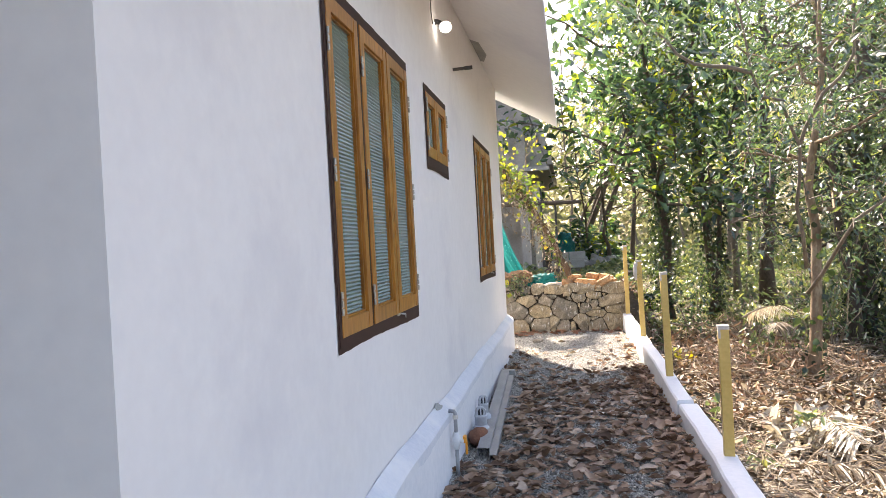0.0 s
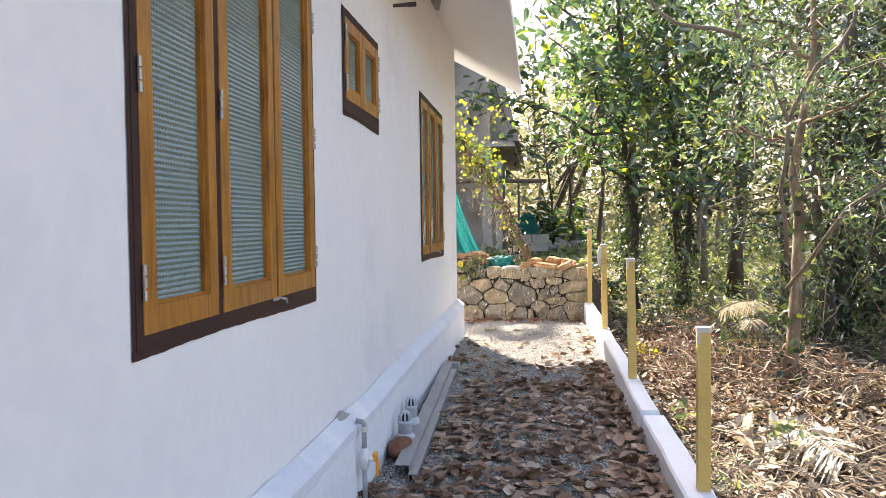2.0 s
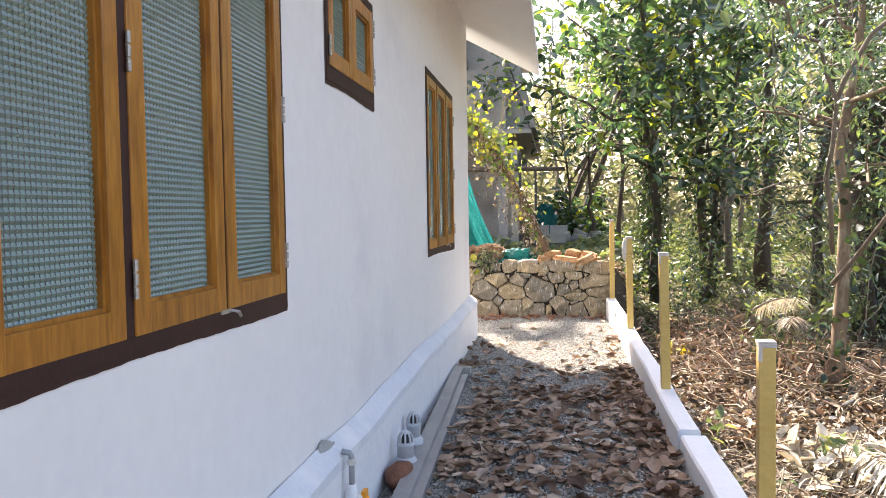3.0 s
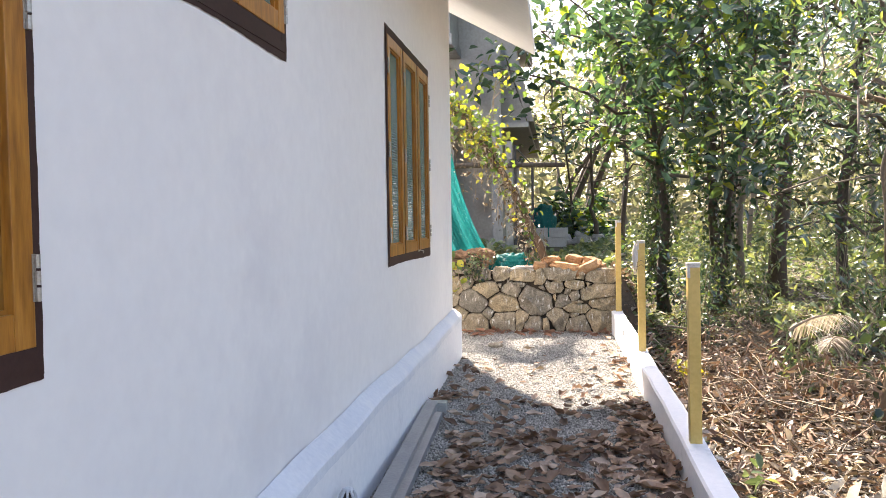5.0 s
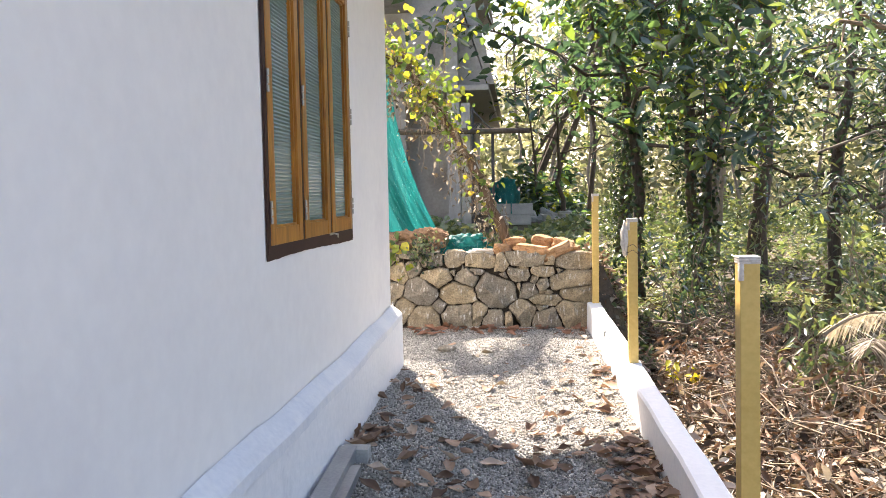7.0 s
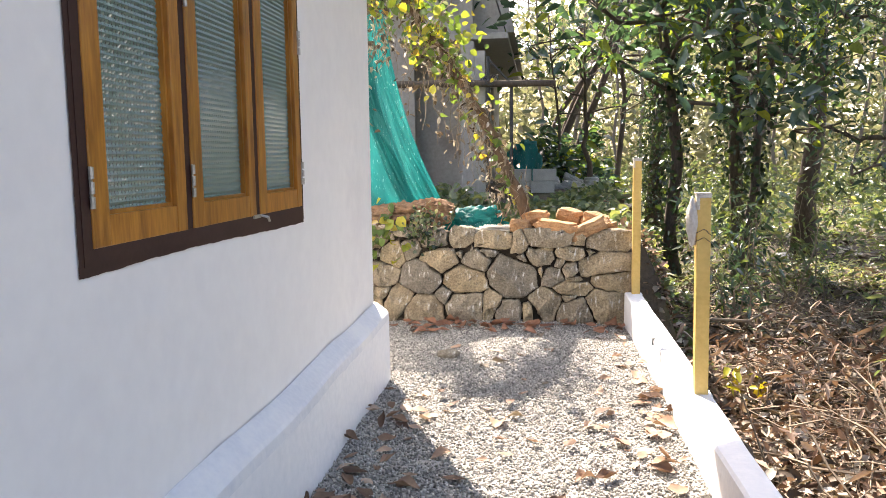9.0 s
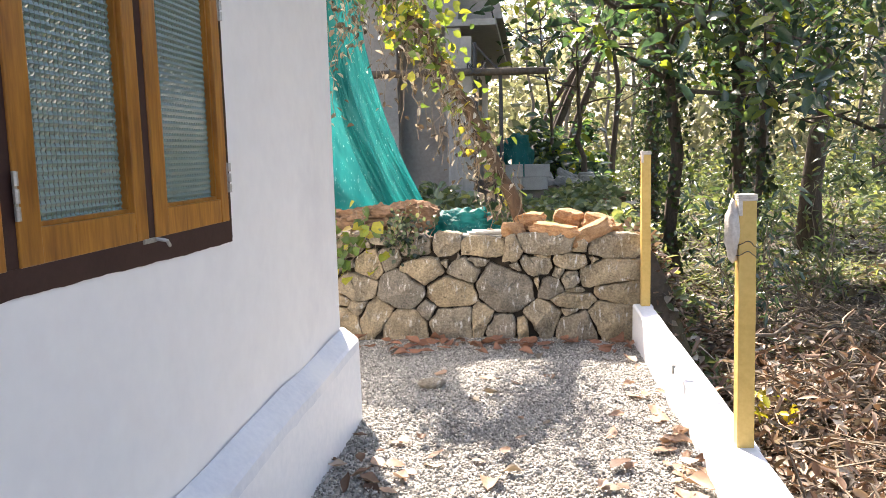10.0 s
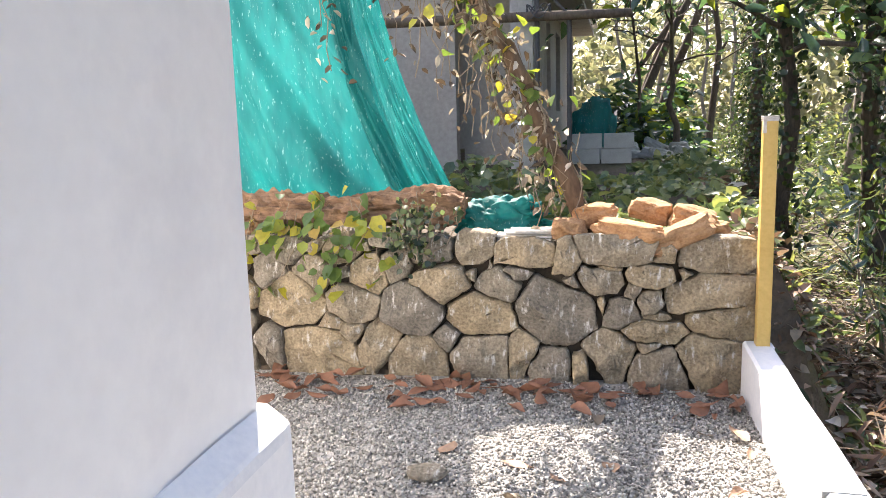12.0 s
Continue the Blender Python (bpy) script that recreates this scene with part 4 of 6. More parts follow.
plant_tree("dark_tree", "dark ivy-clad trunk close behind the slim tree", 5.1, 18.3, 9.5, 0.19, (0.3, -0.2), 15, 1.9, 0.42, 2300, 0.15, 0.26, NARROW_LEAF, DARKLEAF, ivy=2300)
plant_tree("dark_tree", "tall dark ivy-clad tree deep in the thicket", 6.5, 20.3, 10.5, 0.22, (0.2, 0.1), 15, 2.1, 0.42, 2500, 0.15, 0.28, NARROW_LEAF, DARKLEAF, ivy=2300)
plant_tree("dark_tree", "tall dark tree with a dense crown in the thicket", 5.2, 25.6, 10.5, 0.2, (0.3, -0.2), 13, 2.3, 0.55, 2000, 0.17, 0.30, NARROW_LEAF, NARROW)
plant_tree("dark_tree", "thick dark ivy-clad trunk standing in the thicket", 8.2, 20.5, 10, 0.30, (0.2, 0.1), 10, 2.6, 0.42, 3000, 0.16, 0.28, leaf=DARKLEAF, ivy=2600)
# leaning bare stems and small trees past the grey building
for x, y, h, r, lean in ((0.15, 28.0, 6.5, 0.10, (2.9, 0.5)), (0.75, 29.0, 6.0, 0.11, (2.0, 0.3)), (-0.3, 30.0, 7.0, 0.08, (4.2, 0.6)), (0.3, 31.0, 8.0, 0.07, (3.0, 0.6)), (1.05, 25.0, 3.0, 0.055, (-0.12, 0.1)), (0.62, 26.0, 3.4, 0.04, (-0.35, 0)), (1.9, 29.5, 7.0, 0.09, (0.5, 0.2))):
    plant_tree("bare_tree", "leaning bare grey-brown stem with thin dry twigs", x, y, h, r, lean, 7, 1.5, 0.45, 130, 0.1, 0.2, BROAD_LEAF, NARROW)
# the wood behind
TRUNKS = [(4.9 + 1.3 * k + 0.7 * math.sin(5 * k), 28 + 4.5 * (k % 4) + 1.5 * math.sin(3 * k)) for k in range(16)] + [(-1.5 + 1.6 * k, 44 + 3 * (k % 3)) for k in range(10)]
for k, (x, y) in enumerate(TRUNKS):
    plant_tree("woodland_tree", "tall thin woodland tree with sparse sunlit foliage", x, y, RNG.uniform(6, 8.5) + 4 * (y > 40), RNG.uniform(0.07, 0.16), (RNG.normal(0, 0.6), RNG.normal(0, 0.5)), 10, 2.4, 0.45, 480, 0.16, 0.32,
               BROAD_LEAF if k % 2 else NARROW_LEAF, (NARROW, DRY_HAZE_LEAF, GRASS)[k % 3], PALE_BARK, puff=0.55)


def foliage_mass(name, label, boxes_, per, lo, hi, template, material):
    """Undergrowth: clumps of leaves heaped within low mounds (x, y, radius, height)."""
    at = []
    for x, y, r, h in boxes_:
        n = int(per * r * r * (0.6 + h))
        a, d = RNG.uniform(0, 6.283, n), r * np.sqrt(RNG.uniform(0, 1, n))
        px_, py_ = x + d * np.cos(a), y + d * np.sin(a)
        lump = 0.6 + 0.4 * np.sin(5 * px_ + 3 * py_)
        at.append(np.stack([px_, py_, ground_height(px_, py_) + h * lump * (1 - (d / r) ** 2 * 0.7) * np.sqrt(RNG.uniform(0.02, 1, n))], 1))
    at = np.concatenate(at)
    n = len(at)
    me = scatter(name, template, LEAF_TRIS, at, rand_dirs(n, 0.5) + np.array((0, 0, 0.1)), rand_dirs(n, 0.6) + np.array((0, 0, 0.9)), RNG.uniform(lo, hi, n))
    return tagged(link_mesh(name, me, material), label, "undergrowth", kind="stuff")


foliage_mass("undergrowth", "green undergrowth of narrow leaves below the trees",
             [(4.6, 18.5, 1.3, 1.3), (6.2, 17.4, 1.5, 1.6), (7.4, 15.9, 1.2, 1.5), (5.0, 21.5, 1.4, 1.4), (7.5, 18, 1.6, 1.8), (4.2, 25.5, 1.0, 1.0), (9.0, 15.5, 1.4, 1.9), (5.2, 17.2, 0.7, 0.8), (3.0, 20.6, 0.6, 0.5)], 90, 0.08, 0.17, NARROW_LEAF, GRASS)
foliage_mass("undergrowth", "pale green plants far off among the trees", [(4.0 + 1.5 * k, 29 + 3 * (k % 3), 1.8, 0.8 + 0.5 * (k % 2)) for k in range(12)] + [(2.0 + 2.6 * k, 42 + 4 * (k % 2), 2.6, 2.5) for k in range(10)], 70, 0.14, 0.3, BROAD_LEAF, GRASS)
foliage_mass("undergrowth", "broad bright green plants beside the grey building", [(0.5, 25.6, 0.7, 1.3), (1.1, 27.5, 0.9, 1.5), (0.2, 27.0, 0.8, 1.6), (1.7, 26, 0.6, 0.8)], 330, 0.16, 0.34, BROAD_LEAF, BROAD)
foliage_mass("undergrowth", "low green creeper on the raised plot", [(0.35, 17.6, 0.55, 0.14), (0.75, 18.4, 0.6, 0.16), (0.9, 19.8, 0.8, 0.2), (0.2, 19.6, 0.7, 0.16), (1.3, 21.6, 1.0, 0.25), (1.3, 17.6, 0.5, 0.3), (1.25, 16.7, 0.32, 0.55), (-0.2, 18.2, 0.6, 0.15), (-0.9, 18.6, 0.9, 0.35), (1.0, 17.2, 0.5, 0.35), (1.6, 19.6, 0.7, 0.35)], 800, 0.06, 0.13, HEART_LEAF, GRASS)
# dark leaf material picked so its colour stands in for shade in this gap
foliage_mass("undergrowth", "low leaves beside the kerb, coloured dark to stand in for shade", [(1.15, 16.2, 0.3, 0.6), (1.35, 17.2, 0.4, 0.5), (1.1, 14.6, 0.2, 0.5), (1.7, 18.3, 0.5, 0.4), (1.2, 13.0, 0.2, 0.4), (1.3, 15.2, 0.3, 0.2), (1.5, 13.2, 0.35, 0.15), (1.25, 9.5, 0.3, 0.16), (1.7, 11.3, 0.4, 0.14), (2.2, 17.5, 0.6, 0.35)], 170, 0.05, 0.11, NARROW_LEAF, DARKLEAF)


def far_wood():
    """The edge of the wood in the distance: one belt of leaf clumps."""
    n = 62000
    ang = RNG.uniform(-1.25, 1.15, n)
    dist = RNG.uniform(52, 75, n)
    at = np.stack([dist * np.sin(ang), dist * np.cos(ang), 13 * RNG.uniform(0, 1, n) ** 1.35 * (0.8 + 0.2 * np.sin(9 * ang) + 0.12 * np.sin(31 * ang))], 1)
    me = scatter("far_wood", BROAD_LEAF, LEAF_TRIS, at, rand_dirs(n, 0.7), rand_dirs(n) + np.array((0, -0.8, 0.4)), RNG.uniform(0.4, 0.95, n))
    tagged(link_mesh("far_wood", me, DRY_HAZE_LEAF), "distant edge of the wood", "trees", kind="stuff")


far_wood()


# ---- the woodland floor ----
def litter(name, label, count, region, lo, hi, template, material, lift=0.02, dens=None):
    x0, x1, y0, y1 = region
    x, y = RNG.uniform(x0, x1, count), RNG.uniform(y0, y1, count)
    if dens is not None:
        keep = RNG.uniform(size=count) < dens(x, y)
        x, y = x[keep], y[keep]
    n = len(x)
    at = np.stack([x, y, ground_height(x, y) + RNG.uniform(0.004, lift, n)], 1)
    me = scatter(name, template, LEAF_TRIS, at, rand_dirs(n, 0.35), rand_dirs(n, 0.5) * 0.55 + np.array((0, 0, 1.0)), RNG.uniform(lo, hi, n))
    tagged(link_mesh(name, me, material), label, "leaf litter", kind="stuff")


litter("leaf_litter", "brown dead leaves thick on the woodland floor", 10000, (0.97, 10, 3, 24), 0.03, 0.085, CURLED_LEAF, DEAD_LEAF, 0.06)
litter("straw_litter", "pale dry straw and shredded fronds on the ground", 36000, (0.97, 8.5, 2.5, 21), 0.05, 0.22, BLADE, STRAW, 0.15,
       lambda x, y: np.sin(1.7 * x + 0.9 * y) * np.sin(1.3 * y - 1.1 * x) + 0.5 * np.sin(4.1 * x) * np.sin(3.7 * y + x) > 0.12 * (x - 3.5) - 0.25)
litter("straw_litter", "pale dry broad leaf scraps on the ground", 4200, (0.97, 4.2, 5, 15), 0.03, 0.11, CURLED_LEAF, STRAW, 0.10)
litter("leaf_litter", "dark dead leaves thick on the bank beside the kerb", 5200, (0.90, 2.3, 12.5, 20), 0.04, 0.09, CURLED_LEAF, DEAD_LEAF, 0.10)
litter("leaf_litter", "sparse dead leaves farther into the wood", 3500, (2, 16, 20, 40), 0.12, 0.24, CURLED_LEAF, STRAW, 0.06)
MEADOW = leaf_material("sunlit_grass", [(0.0, (0.09, 0.13, 0.05)), (0.6, (0.17, 0.21, 0.08)), (1.0, (0.34, 0.32, 0.16))], 0.45, 0.4, 0.45, (1.5, 1.5, 0.8))
litter("grass", "sunlit yellow-green grass in the clearing behind the trees", 26000, (1.6, 22, 20.5, 46), 0.10, 0.30, leaf_shape(0.07, 0.02, -0.25), MEADOW, 0.20)
litter("grass", "low yellow-green grass below the tree trunks", 7000, (1.4, 7, 17.0, 24), 0.05, 0.16, leaf_shape(0.10, 0.02, -0.25), MEADOW, 0.14, lambda x, y: np.sin(1.9 * x + 1.1 * y) * np.sin(1.3 * y - 1.7 * x) > -0.1)
litter("weeds", "small green weeds among the litter", 3800, (1.0, 6, 6, 24), 0.04, 0.11, BROAD_LEAF, GRASS, 0.16, lambda x, y: 0.5 + 0.5 * np.sin(2.1 * x + 1.3 * y) * np.sin(1.1 * y - x) > 0.74)


def brush_heap(centre, count, r, h, length, label):
    """Dry sticks thrown on a heap."""
    bm = bmesh.new()
    for _ in range(count):
        a, d = RNG.uniform(0, 6.28), r * math.sqrt(RNG.uniform(0, 1))
        x, y = centre[0] + d * math.cos(a), centre[1] + d * math.sin(a)
        z = gz(x, y) + RNG.uniform(0.0, h) * (1 - 0.7 * (d / r) ** 2)
        w = Vector((RNG.normal(), RNG.normal(), RNG.normal() * 0.35)).normalized() * length * RNG.uniform(0.4, 1.0)
        p = Vector((x, y, z))
        lo_ = wander(p - w / 2, p + w / 2, 3, 0.03)
        for v in lo_:
            v.z = max(v.z, gz(v.x, v.y) + 0.005)
        rad = RNG.uniform(0.003, 0.009)
        tube(bm, lo_, [rad, rad, rad * 0.8, rad * 0.5], 4, False)
    ob = part("brush_heap", bm, DRY_STEM)
    tagged(ob, label, "brushwood", kind="stuff")


brush_heap((2.6, 14.0), 420, 1.5, 0.55, 0.9, "heap of dry brown sticks and fronds")
brush_heap((2.3, 16.0), 380, 1.1, 0.35, 0.7, "tangle of dry sticks below the kerb")
brush_heap((2.6, 11.6), 320, 1.6, 0.22, 0.7, "grey dry twigs and stalks on the litter")
brush_heap((3.2, 18.5), 240, 1.6, 0.45, 1.1, "dry fallen branches in the wood")
brush_heap((2.4, 9.0), 260, 1.5, 0.12, 0.6, "scattered dry twigs on the litter")
n = 600
a, d = RNG.uniform(0, 6.28, n), 1.3 * np.sqrt(RNG.uniform(0, 1, n))
hx, hy = 2.5 + d * np.cos(a), 14.2 + 1.6 * d * np.sin(a)
at = np.stack([hx, hy, ground_height(hx, hy) + 0.55 * RNG.uniform(0, 1, n) * (1 - 0.55 * (d / 1.3) ** 2)], 1)
tagged(link_mesh("dry_leaves", scatter("dry_leaves", CURLED_LEAF, LEAF_TRIS, at, rand_dirs(n) + np.array((0, 0, -0.4)), rand_dirs(n) + np.array((0, 0, 0.5)), RNG.uniform(0.04, 0.10, n)), DEAD_LEAF), "withered brown leaves hanging in the brush heap", "leaf litter", kind="stuff")


def palm_frond(at, heading, length, tilt, pale):
    """A fallen dry palm frond: a bent rib with hanging leaflets."""
    ob = thing("palm_frond", at, "fallen dry pale palm frond lying on the brush", "palm frond", "fallen palm fronds")
    rib = [Vector((length * s, 0, tilt * length * s - 0.35 * length * s * s)) for s in np.linspace(0, 1, 9)]
    part("rib", tubes((rib, [0.012 * (1 - 0.8 * k / 8) + 0.002 for k in range(9)]), sides=6), DRY_STEM, ob)
    n = 120
    s = np.tile(np.linspace(0.15, 1, n // 2), 2)
    side = np.repeat((-1.0, 1.0), n // 2)
    p = np.stack([length * s, 0 * s, tilt * length * s - 0.35 * length * s * s], 1)
    along = np.stack([0.55 + 0 * s, side, -0.45 + RNG.normal(0, 0.35, n)], 1)
    link_mesh("frond_blade", scatter("leaflets", leaf_shape(0.036, 0.01, -0.35), LEAF_TRIS, p, along, np.stack([0 * s, -0.2 * side, 1 + 0 * s], 1), length * RNG.uniform(0.26, 0.42, n)), pale, ob)
    ob.rotation_euler = (0, 0, radians(heading))


FROND = leaf_material("bleached_frond", [(0.0, (0.44, 0.40, 0.34)), (1.0, (0.80, 0.77, 0.71))], 0.2, 0.3, 0.6)
palm_frond((2.05, 13.45, 0.42), 30, 0.62, 0.48, FROND)
palm_frond((2.75, 14.3, 0.2), -120, 0.5, 0.45, STRAW)
palm_frond((1.95, 11.75, gz(1.95, 11.75) + 0.10), 20, 0.9, 0.30, FROND)
palm_frond((2.25, 12.0, gz(2.25, 12.0) + 0.12), -70, 0.9, 0.30, FROND)
palm_frond((2.45, 11.5, gz(2.45, 11.5) + 0.08), 160, 0.6, 0.3, FROND)
litter("bleached_litter", "broad bleached leaf pieces lying on the straw", 150, (1.9, 2.75, 11.2, 12.2), 0.10, 0.24, CURLED_LEAF, FROND, 0.14)
litter("bleached_litter", "small bleached leaf pieces lying on the litter", 420, (1.0, 4.5, 9, 17), 0.05, 0.13, CURLED_LEAF, FROND, 0.14)
litter("straw_litter", "dry straw and leaf scraps lying on the brush", 5200, (1.0, 4.6, 12, 19), 0.05, 0.14, CURLED_LEAF, STRAW, 0.22)
litter("leaf_litter", "brown leaf scraps caught in the brush", 1300, (1.0, 4.0, 12, 19), 0.05, 0.11, CURLED_LEAF, DEAD_LEAF, 0.22)
palm_frond((1.75, 10.6, gz(1.75, 10.6) + 0.03), -20, 0.9, 0.33, STRAW)

litter("leaf_litter", "large brown dead leaves fallen on the bank", 1300, (1.0, 5.0, 11.5, 20), 0.07, 0.15, CURLED_LEAF, DEAD_LEAF, 0.16)
litter("straw_litter", "pale dry leaves scattered under the trees", 5200, (1.4, 9.5, 13, 23), 0.05, 0.13, CURLED_LEAF, STRAW, 0.07)

litter("leaf_litter", "dead leaves lying on the slope of the raised plot", 700, (0.85, 1.7, 16.15, 19), 0.05, 0.12, CURLED_LEAF, DEAD_LEAF, 0.06)
litter("weeds", "green weeds growing on the slope of the raised plot", 700, (0.85, 1.7, 16.15, 19), 0.06, 0.13, BROAD_LEAF, GRASS, 0.16)


def dry_frond_heap(x, y, r, h, n, material, label):
    """Long withered leaves hanging over one another on the brush."""
    a_, d_ = RNG.uniform(0, 6.28, n), r * np.sqrt(RNG.uniform(0, 1, n))
    fx, fy = x + d_ * np.cos(a_), y + 1.3 * d_ * np.sin(a_)
    p = np.stack([fx, fy, ground_height(fx, fy) + 0.05 + h * RNG.uniform(0, 1, n) * (1 - 0.7 * (d_ / r) ** 2)], 1)
    along = rand_dirs(n, 0.4) + np.array((0, 0, -0.55))
    me = scatter("dry_fronds", leaf_shape(0.11, 0.06, -0.3), LEAF_TRIS, p, along, rand_dirs(n) + np.array((0, -0.3, 0.6)), RNG.uniform(0.07, 0.17, n))
    tagged(link_mesh("dry_fronds", me, material), label, "leaf litter", kind="stuff")


dry_frond_heap(2.15, 15.9, 0.95, 0.75, 520, DEAD_LEAF, "withered dull brown fronds heaped on the brush")
dry_frond_heap(2.7, 14.2, 1.2, 0.60, 620, DEAD_LEAF, "withered brown fronds heaped on the brush")
dry_frond_heap(3.6, 16.8, 1.3, 0.55, 520, STRAW, "pale withered fronds heaped in the wood")
dry_frond_heap(3.0, 12.6, 1.0, 0.35, 420, STRAW, "withered straw-coloured leaves below the slim tree")


def small_plant(at, label, leaf, n, size, height):
    ob = thing("plant", at, label, "plant")
    stems, tips = bmesh.new(), []
    for k in range(5):
        e = Vector((0.5 * height * math.cos(2.4 * k), 0.5 * height * math.sin(2.4 * k), height * (0.6 + 0.1 * k)))
        line = wander((0, 0, -0.02), e, 4, 0.015)
        tube(stems, line, 0.004, 5)
        tips += line[2:]
    part("stem", stems, DRY_STEM, ob)
    link_mesh("foliage", scatter("leaves", BROAD_LEAF, LEAF_TRIS, *leaves_along(tips, n, 0.05, size * 0.7, size * 1.2, BROAD_LEAF)), leaf, ob)


small_plant((1.68, 15.75, gz(1.68, 15.75)), "small plant with yellow-green leaves below the kerb", YELLOW_LEAF, 22, 0.14, 0.34)
small_plant((1.25, 11.9, gz(1.25, 11.9)), "small bright green plant beside the kerb", GRASS, 26, 0.13, 0.40)
small_plant((1.5, 10.4, gz(1.5, 10.4)), "small pale green weed in the litter", GRASS, 16, 0.09, 0.26)
small_plant((2.3, 11.6, gz(2.3, 11.6)), "small green weed in the litter", GRASS, 20, 0.12, 0.3)


def shrub(x, y, height, stems_, leaf, size, count, label):
    """An upright shrub: thin arching stems with leaves along their upper parts."""
    ob = thing("shrub", (x, y, gz(x, y)), label, "shrub")
    tips = []
    for k in range(stems_):
        a_ = 2.4 * k + RNG.uniform(-0.4, 0.4)
        r_ = height * RNG.uniform(0.15, 0.45)
        line = wander((0, 0, -0.03), (r_ * math.cos(a_), r_ * math.sin(a_), height * RNG.uniform(0.7, 1.05)), 6, 0.04 * height)
        part("stem", tubes((line, [0.011 - 0.0014 * j for j in range(7)]), sides=5), DRY_STEM, ob)
        tips += line[2:]
    link_mesh("foliage", scatter("foliage", NARROW_LEAF, LEAF_TRIS, *leaves_along(tips, count, 0.11, size * 0.7, size * 1.3, NARROW_LEAF, 0.5)), leaf, ob)
    return ob


for k, (x, y, h) in enumerate(((2.75, 15.0, 1.2), (3.7, 15.9, 2.3), (5.2, 16.3, 2.6), (2.2, 18.2, 1.5), (4.2, 17.4, 2.4), (6.6, 15.0, 2.2), (3.3, 19.8, 1.8))):
    shrub(x, y, h, 7, (GRASS, NARROW)[k % 2], 0.12, int(150 + 130 * h), "upright thin-stemmed shrub with lance-shaped green leaves")


def fallen_stick(a, b, r, label):
    ob = tagged(part("fallen_branch", tubes((wander(a, b, 6, 0.03), [r * (1 - 0.09 * k) for k in range(7)]), sides=7), PALE_BARK, smooth=True), label, "branch")
    return ob


fallen_stick((1.35, 15.6, 0.15), (3.4, 18.9, -0.45), 0.013, "long thin pale stick slanting over the brush")
fallen_stick((4.2, 14.3, -0.5), (6.6, 13.0, -0.42), 0.035, "fallen grey branch on the woodland floor")
fallen_stick((2.9, 17.1, -0.5), (4.4, 15.9, -0.35), 0.02, "dry fallen branch among leaves")

# litter bags and pale scraps
for x, y, s in ((4.7, 25.2, 0.22), (2.0, 28.0, 0.30), (3.6, 17.2, 0.10), (1.6, 17.4, 0.10), (2.3, 12.2, 0.09), (3.9, 16.0, 0.10)):
    bm = bmesh.new()
    bmesh.ops.create_icosphere(bm, subdivisions=3, radius=1)
    for v in bm.verts:
        k = 1 + 0.5 * noise.noise(v.co * 2.1 + Vector((x, y, 0))) + 0.2 * noise.noise(v.co * 6)
        v.co = Vector((v.co.x * s * k, v.co.y * s * k, max(0, v.co.z * s * 0.55 * k + s * 0.2)))
    ob = part("plastic_scrap", bm, PLASTIC)
    ob.location = (x, y, gz(x, y))
    tagged(ob, "crumpled pale plastic scrap lying in the litter", "litter", "plastic scraps")


# ---- leaves on the path ----
def path_leaves(count, y0, y1, lo, hi, edge, template):
    x, y = RNG.uniform(-0.80, 0.76, count), RNG.uniform(y0, y1, count)
    if edge:
        x = np.where(RNG.uniform(size=count) < 0.55, np.where(RNG.uniform(size=count) < 0.55, -0.80 + np.abs(RNG.normal(0, 0.16, count)), 0.76 - np.abs(RNG.normal(0, 0.10, count))), x)
    keep = ~((x < -0.55) & (y > 8.7) & (y < 12.3))
    x, y = x[keep], y[keep]
    n = len(x)
    at = np.stack([x, y, RNG.uniform(0.012, 0.034, n)], 1)
    me = scatter("fallen_leaves", *template, at, rand_dirs(n, 0.12), rand_dirs(n, 0.5) * 0.26 + np.array((0, 0, 1.0)), RNG.uniform(lo, hi, n))
    tagged(link_mesh("fallen_leaves", me, DEAD_LEAF), "curled brown dead leaves strewn on the gravel", "leaves", kind="stuff")


for shape in (fine_leaf(0.27, 0.14, 0.22, 0.1), fine_leaf(0.33, 0.04, -0.15, -0.12), fine_leaf(0.24, 0.26, 0.35, 0.2), fine_leaf(0.29, -0.10, -0.3, 0.15)):
    path_leaves(640, 4.0, 11.6, 0.055, 0.13, False, shape)
    path_leaves(230, 7.5, 12.6, 0.07, 0.15, True, shape)
    path_leaves(42, 11.2, 14.2, 0.06, 0.13, True, shape)


def single_leaf(x, y, size, turn, mat_, label, lift=0.012):
    me = scatter("fallen_leaf", *fine_leaf(RNG.uniform(0.18, 0.32), RNG.uniform(-0.1, 0.25), RNG.uniform(-0.35, 0.4), RNG.uniform(-0.25, 0.25)), np.zeros((1, 3)), np.array([(math.cos(turn), math.sin(turn), 0.04)]), np.array([(RNG.normal(0, 0.25), RNG.normal(0, 0.25), 1)]), [size])
    ob = link_mesh("fallen_leaf", me, mat_)
    ob.location = (x, y, lift)
    tagged(ob, label, "leaf", "single leaves on the sunlit gravel")


rr = random.Random(11)
for k in range(95):
    single_leaf(rr.uniform(-1.7, 0.74), 16.02 - abs(rr.gauss(0, 0.15)), rr.uniform(0.07, 0.16), rr.uniform(0, 6.28), RUSSET, "russet dead leaf at the foot of the stone wall", 0.02)
for k in range(26):
    single_leaf(rr.uniform(-0.5, 0.7), rr.uniform(12.6, 15.6), rr.uniform(0.07, 0.15), rr.uniform(0, 6.28), DEAD_LEAF if k % 3 else STRAW, "dry brown leaf lying on sunlit gravel")
